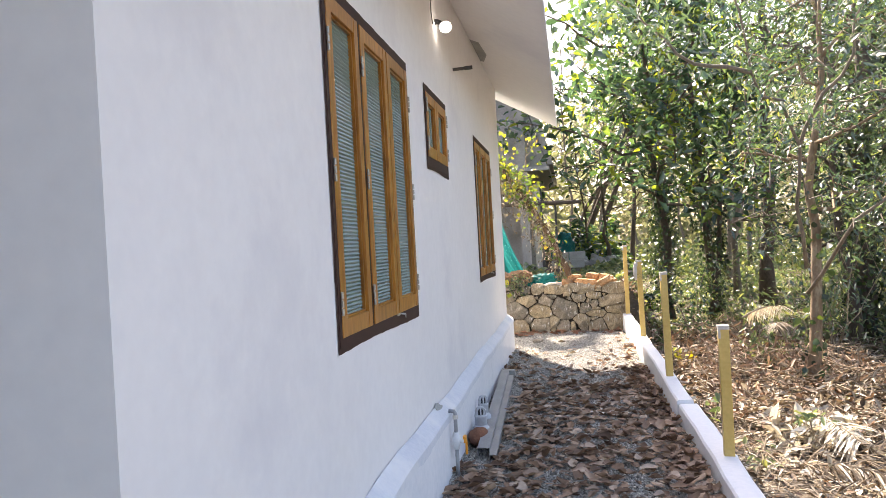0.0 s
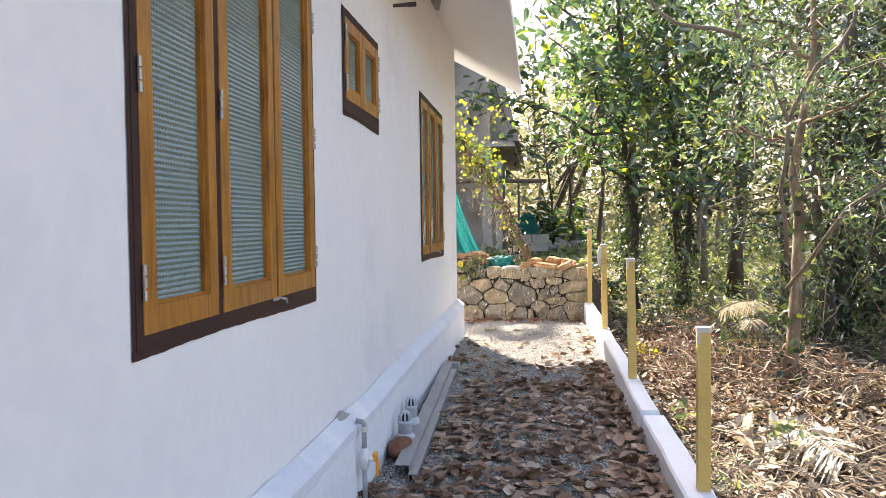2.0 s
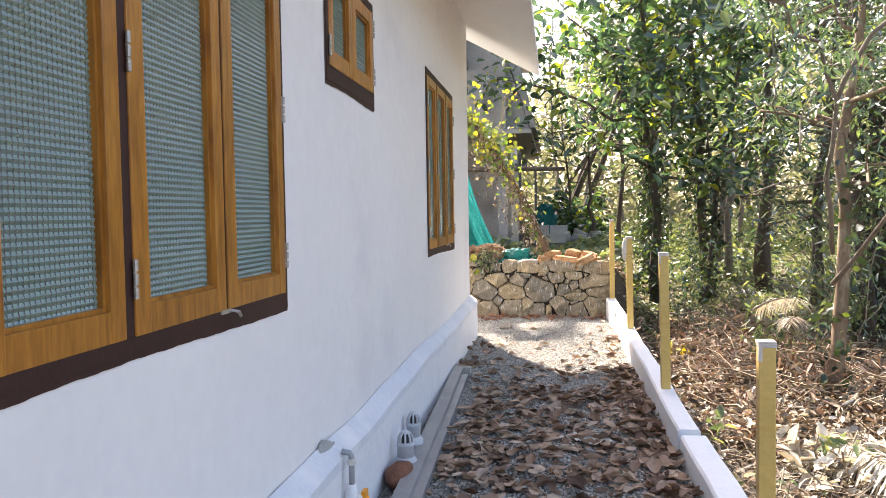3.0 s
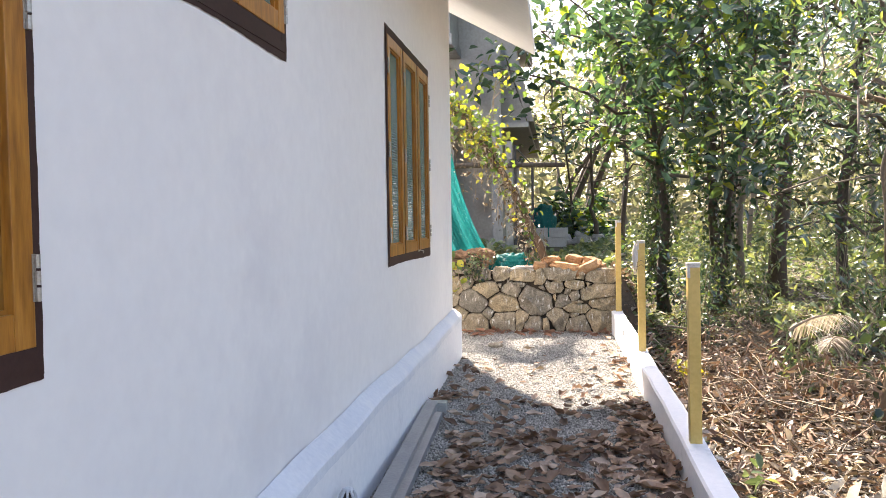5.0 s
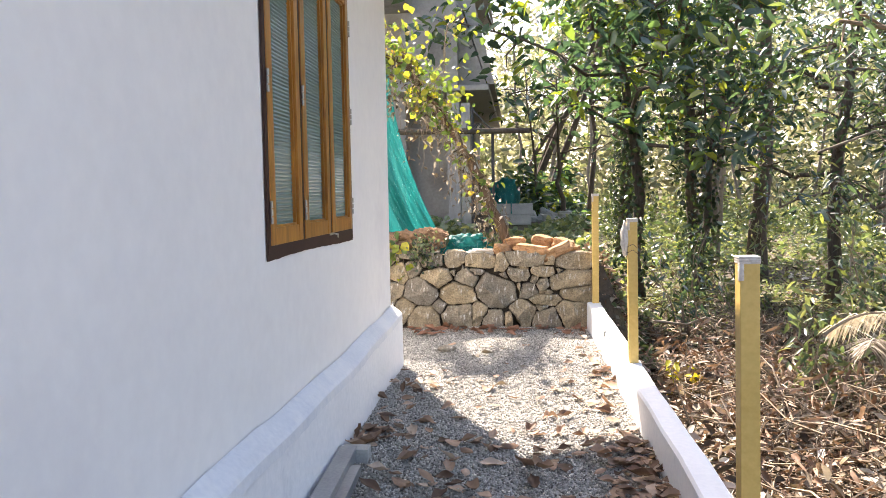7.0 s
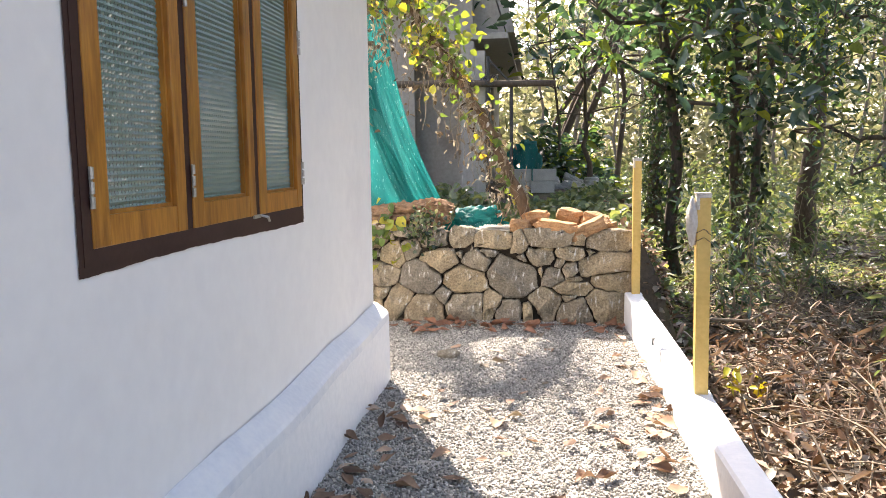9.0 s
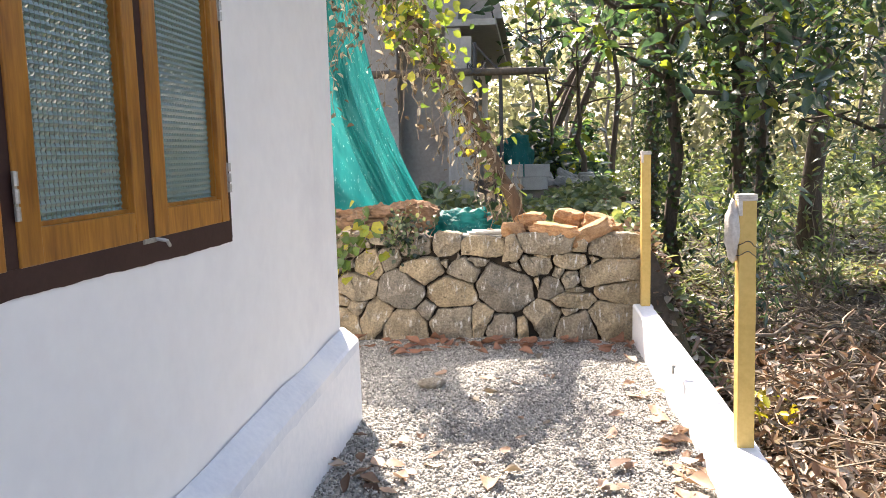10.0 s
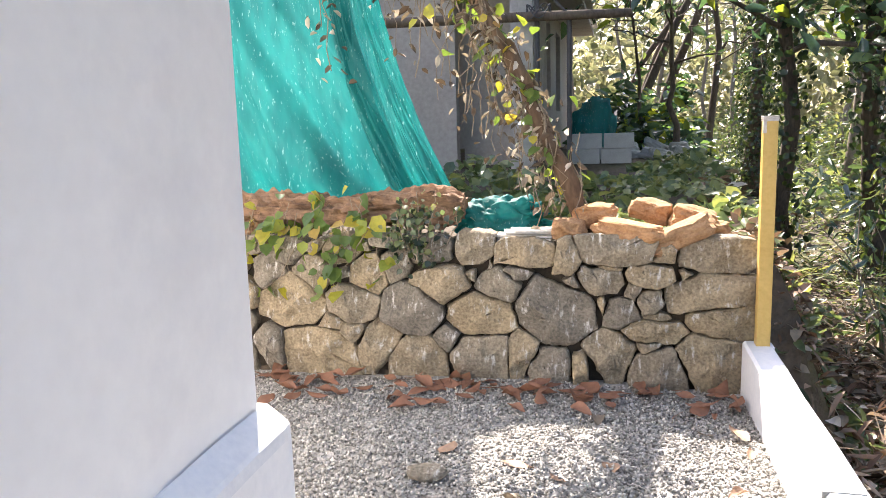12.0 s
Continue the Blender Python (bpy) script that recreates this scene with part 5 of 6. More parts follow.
for k in range(14):
    single_leaf(0.72 - abs(rr.gauss(0, 0.05)), rr.uniform(12.3, 15.6), rr.uniform(0.09, 0.16), rr.uniform(0, 6.28), DEAD_LEAF, "dry curled leaf caught against the kerb", 0.025)

bm = bmesh.new()
bmesh.ops.create_grid(bm, x_segments=10, y_segments=6, size=0.5)
for v in bm.verts:
    v.co = Vector((v.co.x * 0.30 + 0.03 * math.sin(9 * v.co.y), v.co.y * 0.17, 0.018 + 0.02 * noise.noise(v.co * 5)))
paper = part("paper_scrap", bm, BOARD, smooth=True)
paper.location, paper.rotation_euler = (0.27, 10.15, 0.01), (0, 0, -0.5)
tagged(paper, "torn pale paper scrap lying on the leaves", "litter")
bm = bmesh.new()
bmesh.ops.create_icosphere(bm, subdivisions=2, radius=1)
for v in bm.verts:
    v.co = Vector((v.co.x * 0.085, v.co.y * 0.055, v.co.z * 0.035 + 0.02)) * (1 + 0.2 * noise.noise(v.co * 2))
ob = part("stone", bm, STONE, smooth=True)
ob.location = (-0.52, 14.95, 0)
tagged(ob, "flat brown stone lying on the gravel", "stone")


# ---- things at the foot of the wall ----
def channel(y0, y1, x0, x1, z, label, w=0.062, h=0.055):
    """A cold-formed steel channel lying on the ground with its back up."""
    bm = bmesh.new()
    prof = [(-w / 2, 0), (-w / 2, h), (w / 2, h), (w / 2, 0), (w / 2 - 0.004, 0), (w / 2 - 0.004, h - 0.004), (-w / 2 + 0.004, h - 0.004), (-w / 2 + 0.004, 0)]
    ring = [[bm.verts.new((x + a, y, z + b)) for a, b in prof] for x, y in ((x0, y0), (x1, y1))]
    for k in range(8):
        bm.faces.new((ring[0][k], ring[1][k], ring[1][(k + 1) % 8], ring[0][(k + 1) % 8]))
    for r_ in ring:
        bm.faces.new((r_[0], r_[1], r_[6], r_[7]))
        bm.faces.new((r_[1], r_[2], r_[5], r_[6]))
        bm.faces.new((r_[2], r_[3], r_[4], r_[5]))
    bmesh.ops.recalc_face_normals(bm, faces=bm.faces)
    ob = part("steel_channel", bm, STEEL)
    tagged(ob, label, "steel channel", "channels along the wall")


channel(8.86, 12.14, -0.655, -0.765, 0.022, "grey galvanised steel channel lying along the plinth", 0.085, 0.06)
channel(8.80, 11.95, -0.585, -0.690, 0.004, "second grey steel channel lying beside the first", 0.05, 0.045)
tagged(part("timber_block", boxes((-0.80, -0.66, 12.10, 12.19, 0.0, 0.075), bevel=0.004), CEMENT), "grey block propping the channel ends", "block")


def tap_pipe():
    ob = thing("tap_pipe", (-0.79, 8.47, 0), "grey water pipe with white valve and orange lever", "pipe")
    part("pipe", tubes(([(-0.030, 0, 0.430), (0.006, 0, 0.424), (0.012, 0, 0.412), (0.012, 0, 0.27)], 0.013), ([(0.012, 0, 0.19), (0.012, 0, 0.0)], 0.013)), PVC_GREY, ob, smooth=True)
    bm = tubes(([(0.012, 0, 0.18), (0.012, 0, 0.20), (0.012, 0, 0.205), (0.012, 0, 0.265), (0.012, 0, 0.27), (0.012, 0, 0.29)], [0.020, 0.020, 0.028, 0.028, 0.020, 0.020]), ([(0.012, 0, 0.235), (0.062, -0.004, 0.235)], 0.016), sides=12)
    part("valve_body", bm, PVC_WHITE, ob, "white plastic ball valve", smooth=True)
    part("lever", boxes((0.055, 0.075, -0.016, 0.036, 0.222, 0.264), (0.066, 0.080, 0.010, 0.034, 0.140, 0.228), bevel=0.004), ORANGE, ob, "orange plastic lever")
    part("collar", tubes(([(0.012, 0, 0.375), (0.012, 0, 0.40)], 0.018)), BOARD, ob)


tap_pipe()
bm = bmesh.new()
bmesh.ops.create_icosphere(bm, subdivisions=4, radius=1)
for v in bm.verts:
    k = 1 + 0.35 * noise.noise(v.co * 1.8) + 0.2 * noise.noise(v.co * 5)
    across = v.co.y * 0.115 * k
    rise = v.co.z * (0.055 - 0.12 * abs(across)) * k
    v.co = Vector((-0.862 + v.co.x * 0.010 - 0.55 * rise, 8.43 + across, 0.432 + rise))
tagged(part("cement_patch", bm, CEMENT), "rough grey cement patch round the pipe", "patch", kind="structure")


PVC_VENT = surface("dusty_grey_pvc", (0.40, 0.42, 0.46), (0.56, 0.58, 0.61), 0.45, 8, 60, 0.15, 0.001)


def vent_cowl(at, s):
    """A dusty plastic pipe end: a wide socket, a reducer and a slotted cowl."""
    ob = thing("vent_pipe", at, "dusty grey-white plastic vent pipe with slotted cowl", "pipe", "vent pipes")
    part("socket", tubes(([(0, 0, 0), (0, 0, 0.085), (0, 0, 0.09), (0, 0, 0.105)], [0.064 * s, 0.064 * s, 0.060 * s, 0.050 * s]), sides=18), PVC_VENT, ob, smooth=True)
    part("neck", tubes(([(0, 0, 0.10), (0, 0, 0.165), (0, 0, 0.17), (0, 0, 0.182)], [0.046 * s, 0.046 * s, 0.050 * s, 0.048 * s]), sides=18), PVC_VENT, ob, smooth=True)
    for k in range(9):
        q_ = 2 * math.pi * k / 9
        c, s_ = math.cos(q_) * 0.042 * s, math.sin(q_) * 0.042 * s
        part("cowl_rib", tubes(([(c, s_, 0.178), (c * 0.93, s_ * 0.93, 0.215), (c * 0.55, s_ * 0.55, 0.240)], 0.0055), sides=5), PVC_VENT, ob)
    part("cowl_top", tubes(([(0, 0, 0.234), (0, 0, 0.243), (0, 0, 0.250)], [0.028 * s, 0.025 * s, 0.008 * s]), sides=14), PVC_VENT, ob, smooth=True)
    # dark rod added inside the cowl in place of the shade between its ribs
    part("cowl_dark_fill", tubes(([(0, 0, 0.17), (0, 0, 0.23)], 0.022 * s), sides=8), IRON, ob)


vent_cowl((-0.735, 9.45, 0), 1.0)
vent_cowl((-0.750, 9.78, 0.02), 0.9)
bm = bmesh.new()
bmesh.ops.create_icosphere(bm, subdivisions=3, radius=1)
for v in bm.verts:
    v.co = Vector((v.co.x * 0.075, v.co.y * 0.15, v.co.z * 0.065 + 0.06)) * (1 + 0.12 * noise.noise(v.co * 1.7))
husk = part("coconut_husk", bm, COCONUT, smooth=True)
husk.location = (-0.735, 9.28, 0)
tagged(husk, "reddish-brown husk lying against the plinth", "husk")


def bulb_lamp():
    ob = thing("bulb_lamp", (WALL, 9.29, 3.15), "bare white bulb in a black holder on wall", "lamp")
    part("holder", tubes(([(0.0, 0, 0.03), (0.02, 0, 0.03), (0.035, -0.005, 0.02), (0.05, -0.01, 0.005)], [0.022, 0.018, 0.018, 0.02]), sides=12), IRON, ob, smooth=True)
    bm = bmesh.new()
    bmesh.ops.create_uvsphere(bm, u_segments=16, v_segments=10, radius=0.042)
    for v in bm.verts:
        v.co = Vector((v.co.x * 1.1 + 0.08, v.co.y - 0.015, v.co.z - 0.02))
    part("bulb", bm, BULB, ob, "white glass bulb", smooth=True)
    part("cable", tubes(([(0.008, -0.22, 0.16), (0.01, -0.22, 0.03), (0.012, -0.19, -0.04)], 0.004), sides=5), IRON, ob, "loose black cable end")


bulb_lamp()
tagged(part("pipe_stub", tubes(([(WALL - 0.01, 10.14, 3.0), (WALL + 0.14, 10.16, 3.01)], 0.014), ([(WALL + 0.10, 10.155, 3.007), (WALL + 0.165, 10.165, 3.012)], 0.018)), IRON), "short dark pipe stub sticking out of the wall", "pipe")
# flat grey wedge along the crease of wall and soffit
bm = bmesh.new()
zc = lambda dx: EAVE_Z + (EAVE_X - (WALL + dx)) * SLOPE - 0.003
bm.faces.new([bm.verts.new(p) for p in ((WALL + 0.003, 11.5, zc(0.003)), (WALL + 0.10, 11.45, zc(0.10)), (WALL + 0.13, 11.95, zc(0.13)), (WALL + 0.05, 12.45, zc(0.05)), (WALL + 0.003, 12.5, zc(0.003)))])
tagged(part("eave_patch", bm, CEMENT), "thin grey wedge-shaped patch under the eave", "patch", kind="structure")


# ---- on the stone wall ----
def rock(name, x, y, z, sx, sy, sz, turn, seed, material, label, group):
    bm = bmesh.new()
    bmesh.ops.create_icosphere(bm, subdivisions=4, radius=1)
    for v in bm.verts:
        c = v.co.copy()
        m_ = max(abs(c.x), abs(c.y), abs(c.z))
        c = c.lerp(c / m_, 0.55)
        k = 1 + 0.24 * noise.noise(v.co * 1.3 + Vector((seed, 0, 0))) + 0.09 * noise.noise(v.co * 3.5 + Vector((0, seed, 0))) + 0.03 * noise.noise(v.co * 11)
        v.co = Vector((c.x * sx / 2 * k, c.y * sy / 2 * k, c.z * sz / 2 * k))
    ob = part(name, bm, material)
    ob.location, ob.rotation_euler = (x, y, z), (0, radians(turn), radians(seed * 37 % 40 - 20))
    return tagged(ob, label, name.replace("_", " "), group)


for x, z, sx, sz, turn, y in ((0.06, 0.84, 0.25, 0.12, -3, 16.40), (0.23, 0.785, 0.36, 0.10, 7, 16.20), (0.36, 0.85, 0.22, 0.12, 12, 16.50), (0.57, 0.815, 0.24, 0.13, 14, 16.40), (0.49, 0.765, 0.32, 0.11, -26, 16.2), (-0.06, 0.785, 0.17, 0.11, 5, 16.25), (0.66, 0.765, 0.16, 0.10, 0, 16.34)):
    rock("laterite_rock", x, y, z, sx, 0.20, sz, turn, x * 10, LATERITE, "rough orange laterite rock piled on the wall", "laterite rocks on the wall")


def log():
    bm = bmesh.new()
    n = 150
    rings = []
    for k in range(n + 1):
        s = k / n
        x = -2.4 + 1.78 * s
        r = (0.100 + 0.02 * math.sin(7 * s) + 0.02 * s) * (1 - 0.45 * float(smooth_step(0.93, 1.0, s)))
        ring = []
        for j in range(34):
            a_ = 2 * math.pi * j / 34
            c_, s_ = math.cos(a_), math.sin(a_)
            m_ = r * (1 + 0.45 * noise.noise(Vector((x * 2.4, c_ * 1.5, s_ * 1.5))) + 0.36 * noise.noise(Vector((x * 6, c_ * 4, s_ * 4))) - 0.40 * abs(noise.noise(Vector((x * 9, c_ * 6, s_ * 6)))) + 0.26 * noise.noise(Vector((x * 24, c_ * 9, s_ * 9))))
            ring.append(bm.verts.new((x + 0.03 * noise.noise(Vector((a_, x, 3))), 16.33 + 1.1 * m_ * math.cos(a_), 0.845 + 0.05 * s + m_ * math.sin(a_))))
        rings.append(ring)
    for p, q_ in zip(rings, rings[1:]):
        for j in range(34):
            bm.faces.new((p[j], p[(j + 1) % 34], q_[(j + 1) % 34], q_[j]))
    bm.faces.new(rings[0])
    bm.faces.new(list(reversed(rings[-1])))
    bmesh.ops.recalc_face_normals(bm, faces=bm.faces)
    tagged(part("rotten_log", bm, ROTTEN), "crumbling reddish rotten log lying on the wall", "log")


log()
for k in range(5):
    ob = part("board", boxes((-0.17, 0.17, -0.07, 0.07, 0, 0.012), bevel=0.002), BOARD)
    ob.location, ob.rotation_euler = (-0.36 + 0.045 * k, 16.24 + 0.02 * (k % 2), 0.722 + 0.0135 * k), (0, radians(1.5), radians(-10 + 7 * k))
    tagged(ob, "thin weathered white board stacked on the wall", "board", "boards on the wall")


def crumpled_net():
    bm = bmesh.new()
    bmesh.ops.create_icosphere(bm, subdivisions=5, radius=1)
    for v in bm.verts:
        c = v.co
        k = 1 + 0.35 * noise.noise(c * 1.5) + 0.55 * abs(noise.noise(c * 3.0 + Vector((4, 0, 0)))) + 0.30 * abs(noise.noise(c * 7))
        v.co = Vector((c.x * 0.22 * k, c.y * 0.15 * k, max(-0.08, c.z * 0.105 * k)))
    ob = part("crumpled_net", bm, NET, smooth=True)
    ob.location = (-0.44, 16.50, 0.80)
    tagged(ob, "crumpled heap of teal shade net", "net")


crumpled_net()


def net_sheet(name, parent, right, left, top, foot, y, fold, slant, seed, label):
    """A hung sheet of net: right(w) and left(w) give its edges, foot(u) its hem; broad slanting folds and fine creases."""
    bm = bmesh.new()
    nu, nv, grid = 120, 60, []
    for i in range(nu + 1):
        u, col = i / nu, []
        for j in range(nv + 1):
            w = j / nv
            x = right(w) + (left(w) - right(w)) * u
            z = top + (foot(u) - top) * w
            s = u + slant * w
            deep = fold * (0.45 + 0.55 * w)
            q = y + deep * math.sin(13 * s + seed + 2 * noise.noise(Vector((3 * u, 2 * w, seed)))) + 0.45 * deep * math.sin(31 * s + 2.2 * w + seed)
            q += 0.05 * noise.noise(Vector((u * 4, w * 3, seed))) + 0.030 * noise.noise(Vector((u * 17 + 5 * w, w * 6, seed))) + 0.010 * noise.noise(Vector((u * 60, w * 22, seed)))
            col.append(bm.verts.new((x, q + 0.08 * u, z + 0.012 * math.sin(40 * u) * w)))
        grid.append(col)
    for a_, b_ in zip(grid, grid[1:]):
        for j in range(nv):
            bm.faces.new((a_[j], b_[j], b_[j + 1], a_[j + 1]))
    return part(name, bm, NET, parent, label, smooth=True)


def hanging_net():
    """A long teal net hung up in folds, swept aside at the foot, with a loose flap along its free edge."""
    ob = thing("shade_net", (0, 0, 0), "teal shade net hung up in long dusty folds", "net")
    edge = lambda w: -1.25 + 0.10 * w + 0.41 * w ** 2.2
    net_sheet("net_panel", ob, lambda w: edge(w) - 0.20, lambda w: -2.9 + 0.10 * w, 2.75, lambda u: 0.84 + 0.04 * float(smooth_step(0.12, 0.5, u)), 16.74, 0.062, 0.35, 2.0, "wide hanging sheet of net")
    net_sheet("net_flap", ob, edge, lambda w: edge(w) - 0.30 - 0.12 * w, 2.75, lambda u: 0.925 + 0.03 * u, 16.67, 0.03, 0.1, 5.0, "loose edge of net folded forward")


hanging_net()


VINE_BARK = surface("dry_vine_bark", (0.06, 0.038, 0.024), (0.20, 0.13, 0.08), 0.95, 7, 50, 0.9, 0.012, stretch=(1, 1, 0.3))


def vine():
    """A dead leaning stem overgrown with a climbing vine."""
    ob = thing("vine", (0.03, 16.38, 0.70), "leaning dry trunk overgrown with a yellow-green climbing vine", "vine")
    o = Vector((0.03, 16.38, 0.70))
    line = [Vector(p) - o for p in ((0.05, 16.38, 0.62), (-0.05, 16.37, 0.98), (-0.20, 16.37, 1.30), (-0.34, 16.39, 1.60), (-0.58, 16.40, 2.02), (-0.80, 16.40, 2.36), (-1.05, 16.42, 2.70), (-1.42, 16.45, 2.88))]
    fine = [p for a_, b_ in zip(line, line[1:]) for p in wander(a_, b_, 4, 0.012)[:-1]] + [line[-1]]
    part("trunk", tubes((fine, [0.052 - 0.0009 * k + 0.006 * math.sin(1.7 * k) for k in range(len(fine))]), sides=10), VINE_BARK, ob, "dry brown leaning stem", smooth=True)
    bm, dangle, live = bmesh.new(), [], []
    for k in range(84):
        p = fine[RNG.integers(6, len(fine))] + Vector(RNG.normal(0, 0.06, 3))
        down = Vector((RNG.normal(0.02, 0.09), RNG.normal(0, 0.06), -RNG.uniform(0.2, 0.75)))
        if (p + down).z < 0.08:
            down.z = 0.08 - p.z
        w = wander(p, p + down, 6, 0.022)
        tube(bm, w, RNG.uniform(0.0016, 0.0034), 4, False)
        dangle += w[2:]
    for k in range(12):
        p = fine[RNG.integers(14, len(fine))]
        w = wander(p, p + Vector((RNG.uniform(-0.40, 0.35), RNG.normal(0, 0.12), RNG.uniform(-0.15, 0.32))), 6, 0.04)
        tube(bm, w, 0.004, 4, False)
        live += w[1:]
    for goal in ((-0.47, 0.05, 2.55), (-0.55, 0.0, 2.50), (-1.3, 0.1, 2.45)):
        w = wander(fine[20], goal, 8, 0.05)
        tube(bm, w, 0.006, 5, False)
        live += w
    side_stem = wander((-0.02, 0.06, 0.25), (-0.42, 0.0, 0.95), 7, 0.03)
    tube(bm, side_stem, 0.003, 4, False)
    for x_, top_, low_ in ((-1.38, 2.2, 0.95), (-1.30, 2.25, 1.35), (-1.55, 2.2, 1.2), (-1.22, 2.1, 1.5)):
        w = wander((x_, 0.1, top_), (x_ + RNG.normal(0, 0.05), 0.14, low_), 9, 0.025)
        tube(bm, w, 0.003, 4, False)
        dangle += w * 3
    part("tendril", bm, DRY_STEM, ob, "dry hanging tendrils")
    pts = fine[10:20:3] + live + fine[18:] * 4
    link_mesh("foliage", scatter("leaves", HEART_LEAF, LEAF_TRIS, *leaves_along(pts, 560, 0.13, 0.045, 0.095, HEART_LEAF, 0.7)), VINE, ob, "heart-shaped yellow-green leaves")
    link_mesh("withered_foliage", scatter("withered_leaves", CURLED_LEAF, LEAF_TRIS, *leaves_along(dangle, 520, 0.05, 0.035, 0.08, CURLED_LEAF, 0.9)), STRAW, ob, "withered pale brown leaves")
    link_mesh("foliage", scatter("foliage", HEART_LEAF, LEAF_TRIS, *leaves_along(fine[5:], 130, 0.07, 0.045, 0.10, HEART_LEAF, 0.7)), VINE, ob, "heart-shaped yellow-green leaves")
    link_mesh("withered_foliage", scatter("withered_foliage", CURLED_LEAF, LEAF_TRIS, *leaves_along(fine[7:], 420, 0.06, 0.03, 0.075, CURLED_LEAF, 0.9)), STRAW, ob, "withered pale brown leaves")
    bm = bmesh.new()
    for k in range(7):
        w = [p + Vector((0.05 * math.cos(0.9 * i + k), 0.05 * math.sin(0.9 * i + k), 0)) + Vector(RNG.normal(0, 0.012, 3)) for i, p in enumerate(fine[3 + k:22 + k])]
        tube(bm, w, 0.005, 5, False)
    part("climbing_stem", bm, DRY_STEM, ob, "dry stems wound round the trunk")
    return ob


vine()


def creeper(x0, x1, y, z0, z1, n, lo, hi, material, label):
    ob = thing("creeper", ((x0 + x1) / 2, y, z0), label, "creeper")
    cx = (x0 + x1) / 2
    bm, tips = bmesh.new(), []
    for k in range(9):
        p = Vector((RNG.uniform(x0, x1) - cx, RNG.uniform(-0.02, 0.05), RNG.uniform(0.5, 1) * (z1 - z0)))
        w = wander(p, p + Vector((RNG.normal(0, 0.10), -0.03, -RNG.uniform(0.1, z1 - z0))), 5, 0.02)
        tube(bm, w, 0.0025, 4, False)
        tips += w
    part("stem", bm, DRY_STEM, ob)
    at, along, facing, size = leaves_along(tips, n, 0.035, lo, hi, HEART_LEAF, 0.8)
    facing = facing * 0.6 + np.array((0, -0.9, 0.3))
    link_mesh("foliage", scatter("leaves", HEART_LEAF, LEAF_TRIS, at, along, facing, size), material, ob)


creeper(-1.85, -1.15, 16.12, 0.62, 1.06, 60, 0.05, 0.10, VINE, "green creeper trailing over the log and stones")
creeper(-1.75, -1.0, 16.08, 0.60, 1.0, 60, 0.06, 0.115, VINE, "broad-leaved green creeper hanging down the stones")
creeper(-1.1, -0.72, 16.10, 0.70, 1.02, 120, 0.02, 0.045, GRASS, "small-leaved weed growing on the wall top")
creeper(-0.95, -0.62, 16.08, 0.66, 0.92, 130, 0.025, 0.05, DARKLEAF, "dense dark green weed in the wall joints")
foliage_mass("undergrowth", "yellow-green seedlings behind the laterite rocks", [(0.0, 16.75, 0.22, 0.22), (0.35, 16.75, 0.25, 0.20), (0.6, 16.7, 0.2, 0.18)], 900, 0.05, 0.10, BROAD_LEAF, GRASS)
foliage_mass("undergrowth", "scrappy dry debris along the wall top", [(-0.25, 16.35, 0.25, 0.06), (-1.2, 16.5, 0.5, 0.10), (0.2, 16.5, 0.4, 0.05)], 900, 0.03, 0.07, CURLED_LEAF, STRAW)


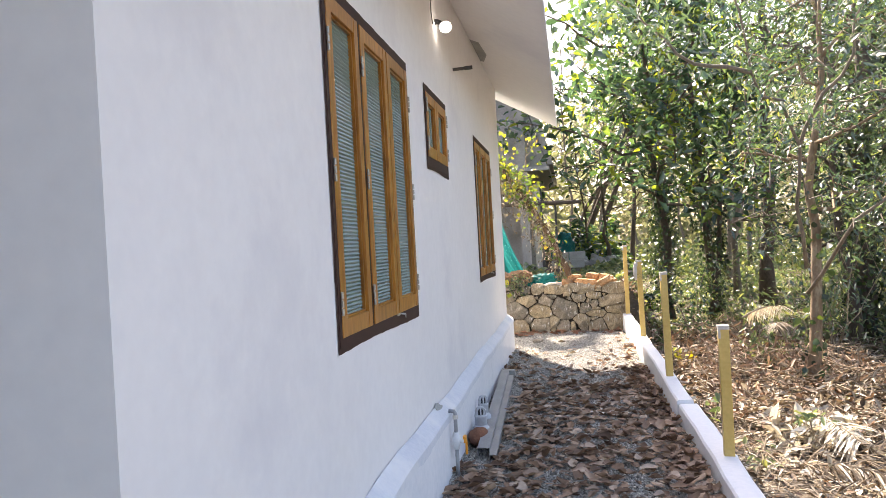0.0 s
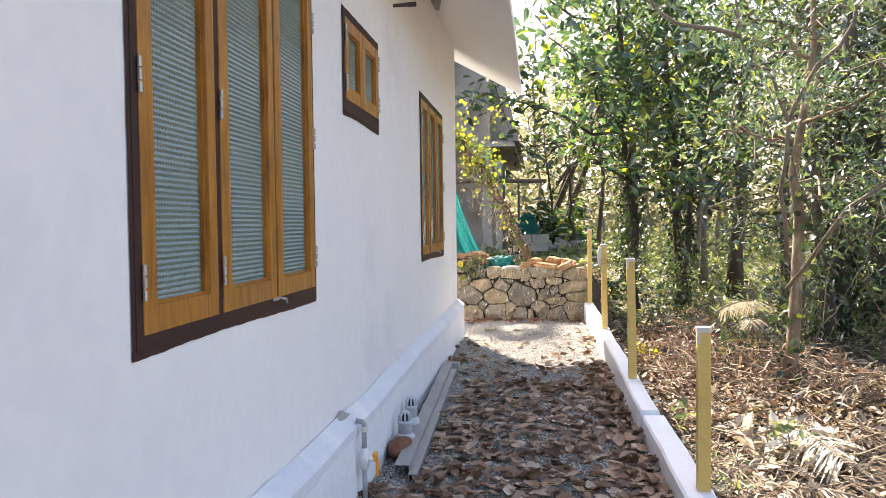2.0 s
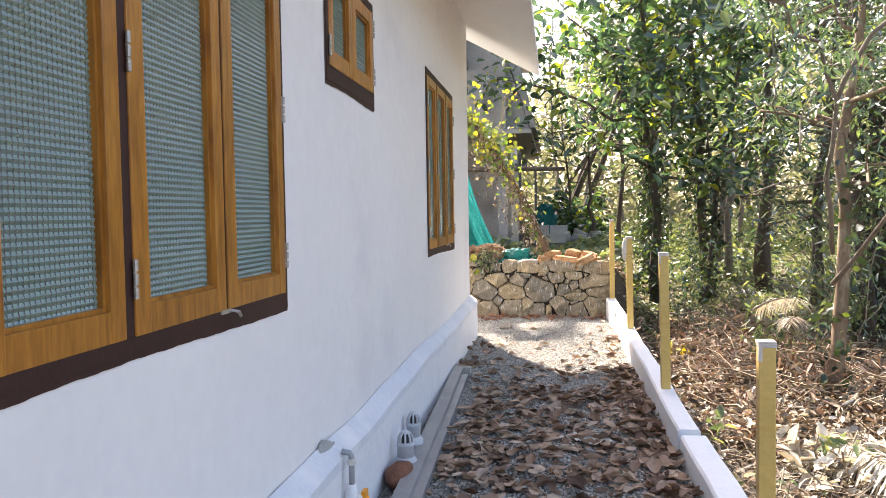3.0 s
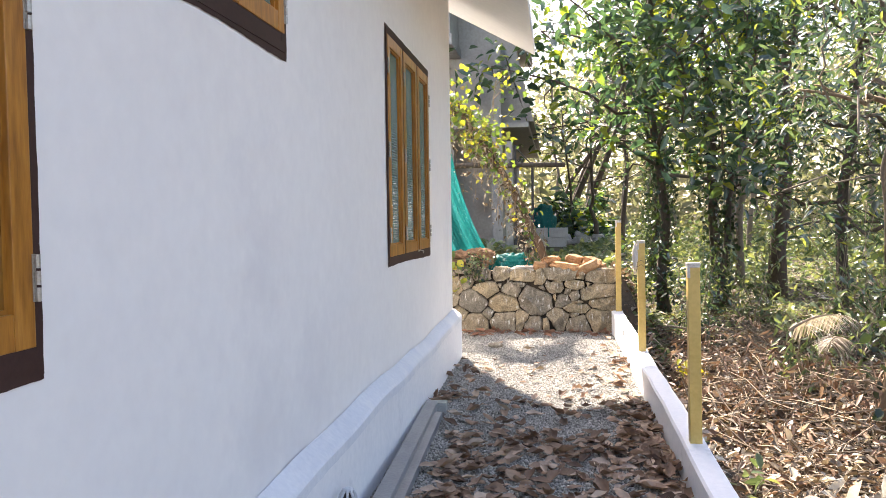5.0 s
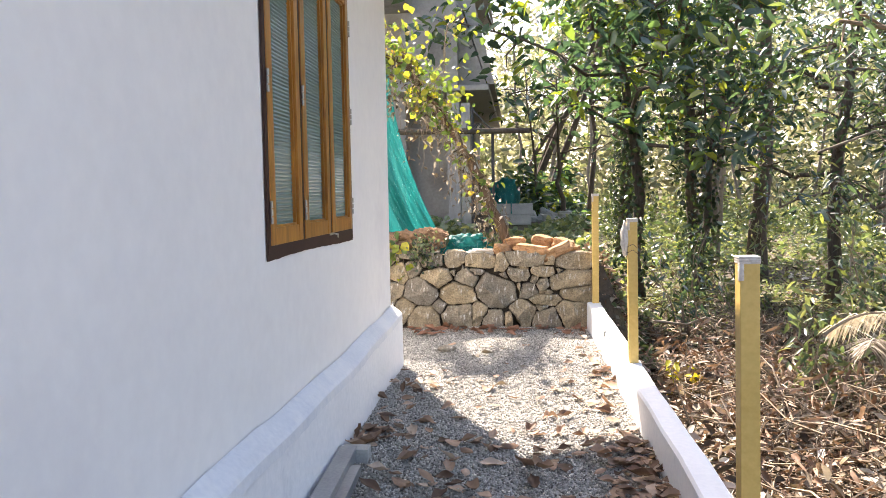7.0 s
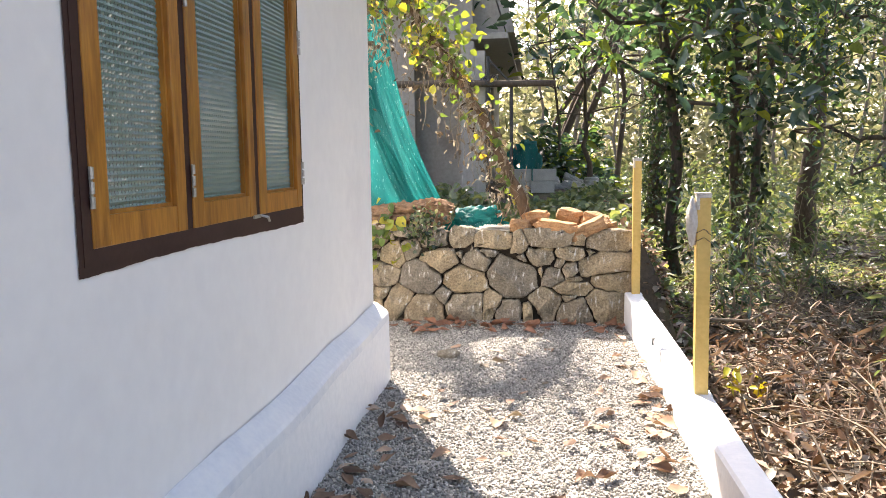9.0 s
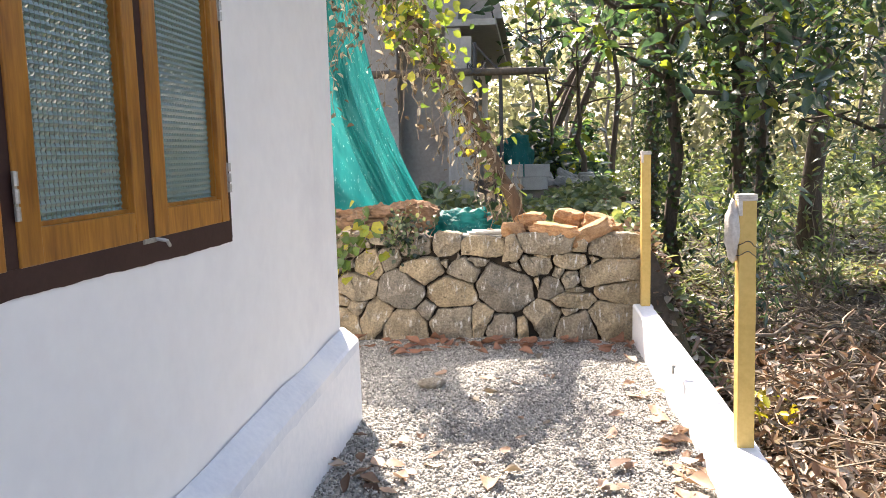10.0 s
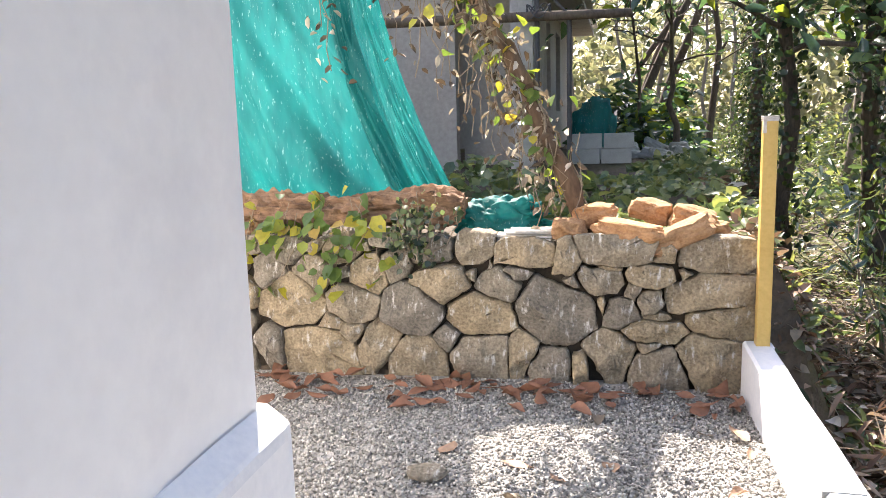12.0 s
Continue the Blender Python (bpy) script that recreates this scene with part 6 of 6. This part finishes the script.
# ---- the unfinished grey building ----
def building():
    ob = thing("unfinished_house", (-1.0, 21.5, 0.72), "unfinished bare grey concrete house of two storeys", "house")
    o = Vector((-1.0, 21.5, 0.72))

    def piece(name, specs, bevel=0.0, mat_=CONCRETE, label=""):
        bm = bmesh.new()
        for s in specs:
            box(bm, s[0] - o.x, s[1] - o.x, s[2] - o.y, s[3] - o.y, s[4] - o.z, s[5] - o.z, bevel)
        return part(name, bm, mat_, ob, label)

    def opening_wall(name, y0, y1, z0, z1, holes):
        w = holed_wall(name, [y0 - o.y, y1 - o.y], [z0 - o.z, z1 - o.z], [(a_ - o.y, b_ - o.y, c_ - o.z, d_ - o.z) for a_, b_, c_, d_ in holes], -1.10 - o.x, -0.90 - o.x, CONCRETE)
        w.parent = ob
        return w

    opening_wall("side_wall", 21.75, 29.4, 0.5, 4.6, [(22.6, 23.4, 1.5, 2.85), (24.4, 25.1, 1.5, 2.85), (26.2, 27.2, 1.5, 2.85)])
    piece("front_wall", [(-8.0, -1.9, 22.4, 22.6, 0.5, 4.6), (-1.9, -1.102, 22.9, 23.1, 0.5, 4.6)])
    piece("rear_wall", [(-8.0, -1.102, 29.2, 29.4, 0.5, 4.6)])
    piece("column", [(-1.06, -0.86, 21.5, 21.72, 0.5, 3.06)], 0.01)
    piece("column", [(-3.3, -3.1, 21.5, 21.72, 0.5, 4.6)], 0.01)
    piece("sunshade", [(-2.0, -0.36, 21.45, 29.5, 3.07, 3.16)], 0.01, label="flat concrete sunshade slab")
    piece("upper_slab", [(-8.0, -1.72, 20.9, 22.25, 4.55, 4.75)], 0.01)
    piece("parapet", [(-8.0, -1.76, 20.92, 21.05, 4.75, 5.6), (-1.88, -1.76, 21.05, 22.25, 4.75, 5.6)])
    piece("upper_wall", [(-8.0, -0.84, 22.27, 22.45, 4.38, 5.75), (-1.04, -0.84, 22.45, 29.2, 4.6, 5.75)])
    piece("upper_floor", [(-8.0, -1.04, 22.45, 29.2, 4.60, 4.75)])
    piece("roof_slab", [(-8.3, -0.5, 21.9, 29.8, 5.75, 5.9)])
    bm = bmesh.new()
    prof = ((-0.835, 4.62), (-0.40, 3.24), (-0.28, 3.24), (-0.70, 5.0), (-0.835, 5.0))
    r0, r1 = [[bm.verts.new((x - o.x, y - o.y, z - o.z)) for x, z in prof] for y in (22.0, 29.6)]
    bm.faces.new(r0)
    bm.faces.new(list(reversed(r1)))
    for k in range(5):
        bm.faces.new((r0[k], r1[k], r1[(k + 1) % 5], r0[(k + 1) % 5]))
    bmesh.ops.recalc_face_normals(bm, faces=bm.faces)
    part("sloping_eave", bm, CONCRETE, ob, "steep concrete eave slab along the side")
    bm = bmesh.new()
    prof = ((-1.9, 4.5), (-0.82, 4.5), (-0.42, 3.25), (-0.42, 3.163), (-1.9, 3.163))
    r0, r1 = [[bm.verts.new((x - o.x, y - o.y, z - o.z)) for x, z in prof] for y in (22.05, 22.24)]
    bm.faces.new(r0)
    bm.faces.new(list(reversed(r1)))
    for k in range(5):
        bm.faces.new((r0[k], r1[k], r1[(k + 1) % 5], r0[(k + 1) % 5]))
    bmesh.ops.recalc_face_normals(bm, faces=bm.faces)
    part("spandrel", bm, CONCRETE, ob)
    for y0, y1 in ((22.6, 23.4), (24.4, 25.1), (26.2, 27.2)):
        win = piece("window", [(-1.05, -0.98, y0, y0 + 0.07, 1.5, 2.85), (-1.05, -0.98, y1 - 0.07, y1, 1.5, 2.85), (-1.05, -0.98, y0 + 0.07, y1 - 0.07, 2.78, 2.85), (-1.05, -0.98, (y0 + y1) / 2 - 0.03, (y0 + y1) / 2 + 0.03, 1.5, 2.78)], 0, BROWN, "dark brown wooden window frame")
    return ob


building()


def pole_frame():
    ob = thing("pole_frame", (-0.5, 19.0, 0.74), "dark pole tied across two iron posts", "frame")
    part("crossbar", tubes(([(0.78, 0, 1.45), (0.2, 0.01, 1.46), (-0.6, 0.0, 1.47), (-2.2, 0, 1.48)], [0.036, 0.04, 0.042, 0.045]), sides=10), BARK, ob, "dark round pole", smooth=True)
    for x in (0.0, 0.27):
        part("post", tubes(([(x, 0.05, -0.1), (x, 0.05, 1.78 - x)], 0.022), sides=8), IRON, ob)
    part("post", boxes((-0.16, -0.04, 0.08, 0.2, -0.1, 1.85)), CONCRETE, ob)
    pts = [(0.02 + 0.10 * math.cos(t), 0.05 * math.sin(t), 1.5 + 0.06 * math.sin(2.3 * t)) for t in np.linspace(0, 15, 60)]
    part("wire", tubes((pts, 0.006), ([(0, 0, 1.75), (0.18, 0, 1.55), (0.3, 0, 1.44)], 0.012), sides=5), IRON, ob, "twisted dark wire")


pole_frame()


def block_stack():
    ob = thing("block_stack", (0.05, 22.6, gz(0.05, 22.6)), "low stack of grey concrete blocks on the plot", "blocks")
    k = 0
    for row in range(2):
        for col in range(2):
            b = part("block", boxes((-0.19, 0.19, -0.10, 0.10, 0, 0.19), bevel=0.008), CEMENT, ob)
            b.location = (-0.30 + 0.40 * col + 0.03 * (row % 2), 0.02 * (k % 2), 0.195 * row)
            k += 1


block_stack()
for k in range(16):
    x, y = 0.55 + 0.5 * math.sin(2.1 * k) + 0.3 * math.cos(5 * k), 24.2 + 0.9 * math.cos(1.7 * k)
    s = 0.16 + 0.12 * ((k * 7) % 5) / 5
    rock("rubble_stone", x, y, gz(x, y) + 0.3 * s, s * 1.3, s, s * 0.8, 10 * (k % 4), 3.1 * k, CEMENT, "pale grey rubble stone heaped on the plot", "rubble heap")
bm = bmesh.new()
bmesh.ops.create_icosphere(bm, subdivisions=4, radius=1)
for v in bm.verts:
    k = 1 + 0.3 * noise.noise(v.co * 1.8) + 0.2 * noise.noise(v.co * 5)
    v.co = Vector((v.co.x * 0.30 * k, v.co.y * 0.25 * k, max(-0.4, v.co.z * 0.45 * k)))
ob = part("net_cover", bm, NET, smooth=True)
ob.location = (-0.15, 23.6, gz(-0.15, 23.6) + 0.38)
tagged(ob, "teal net thrown over a heap behind blocks", "net")
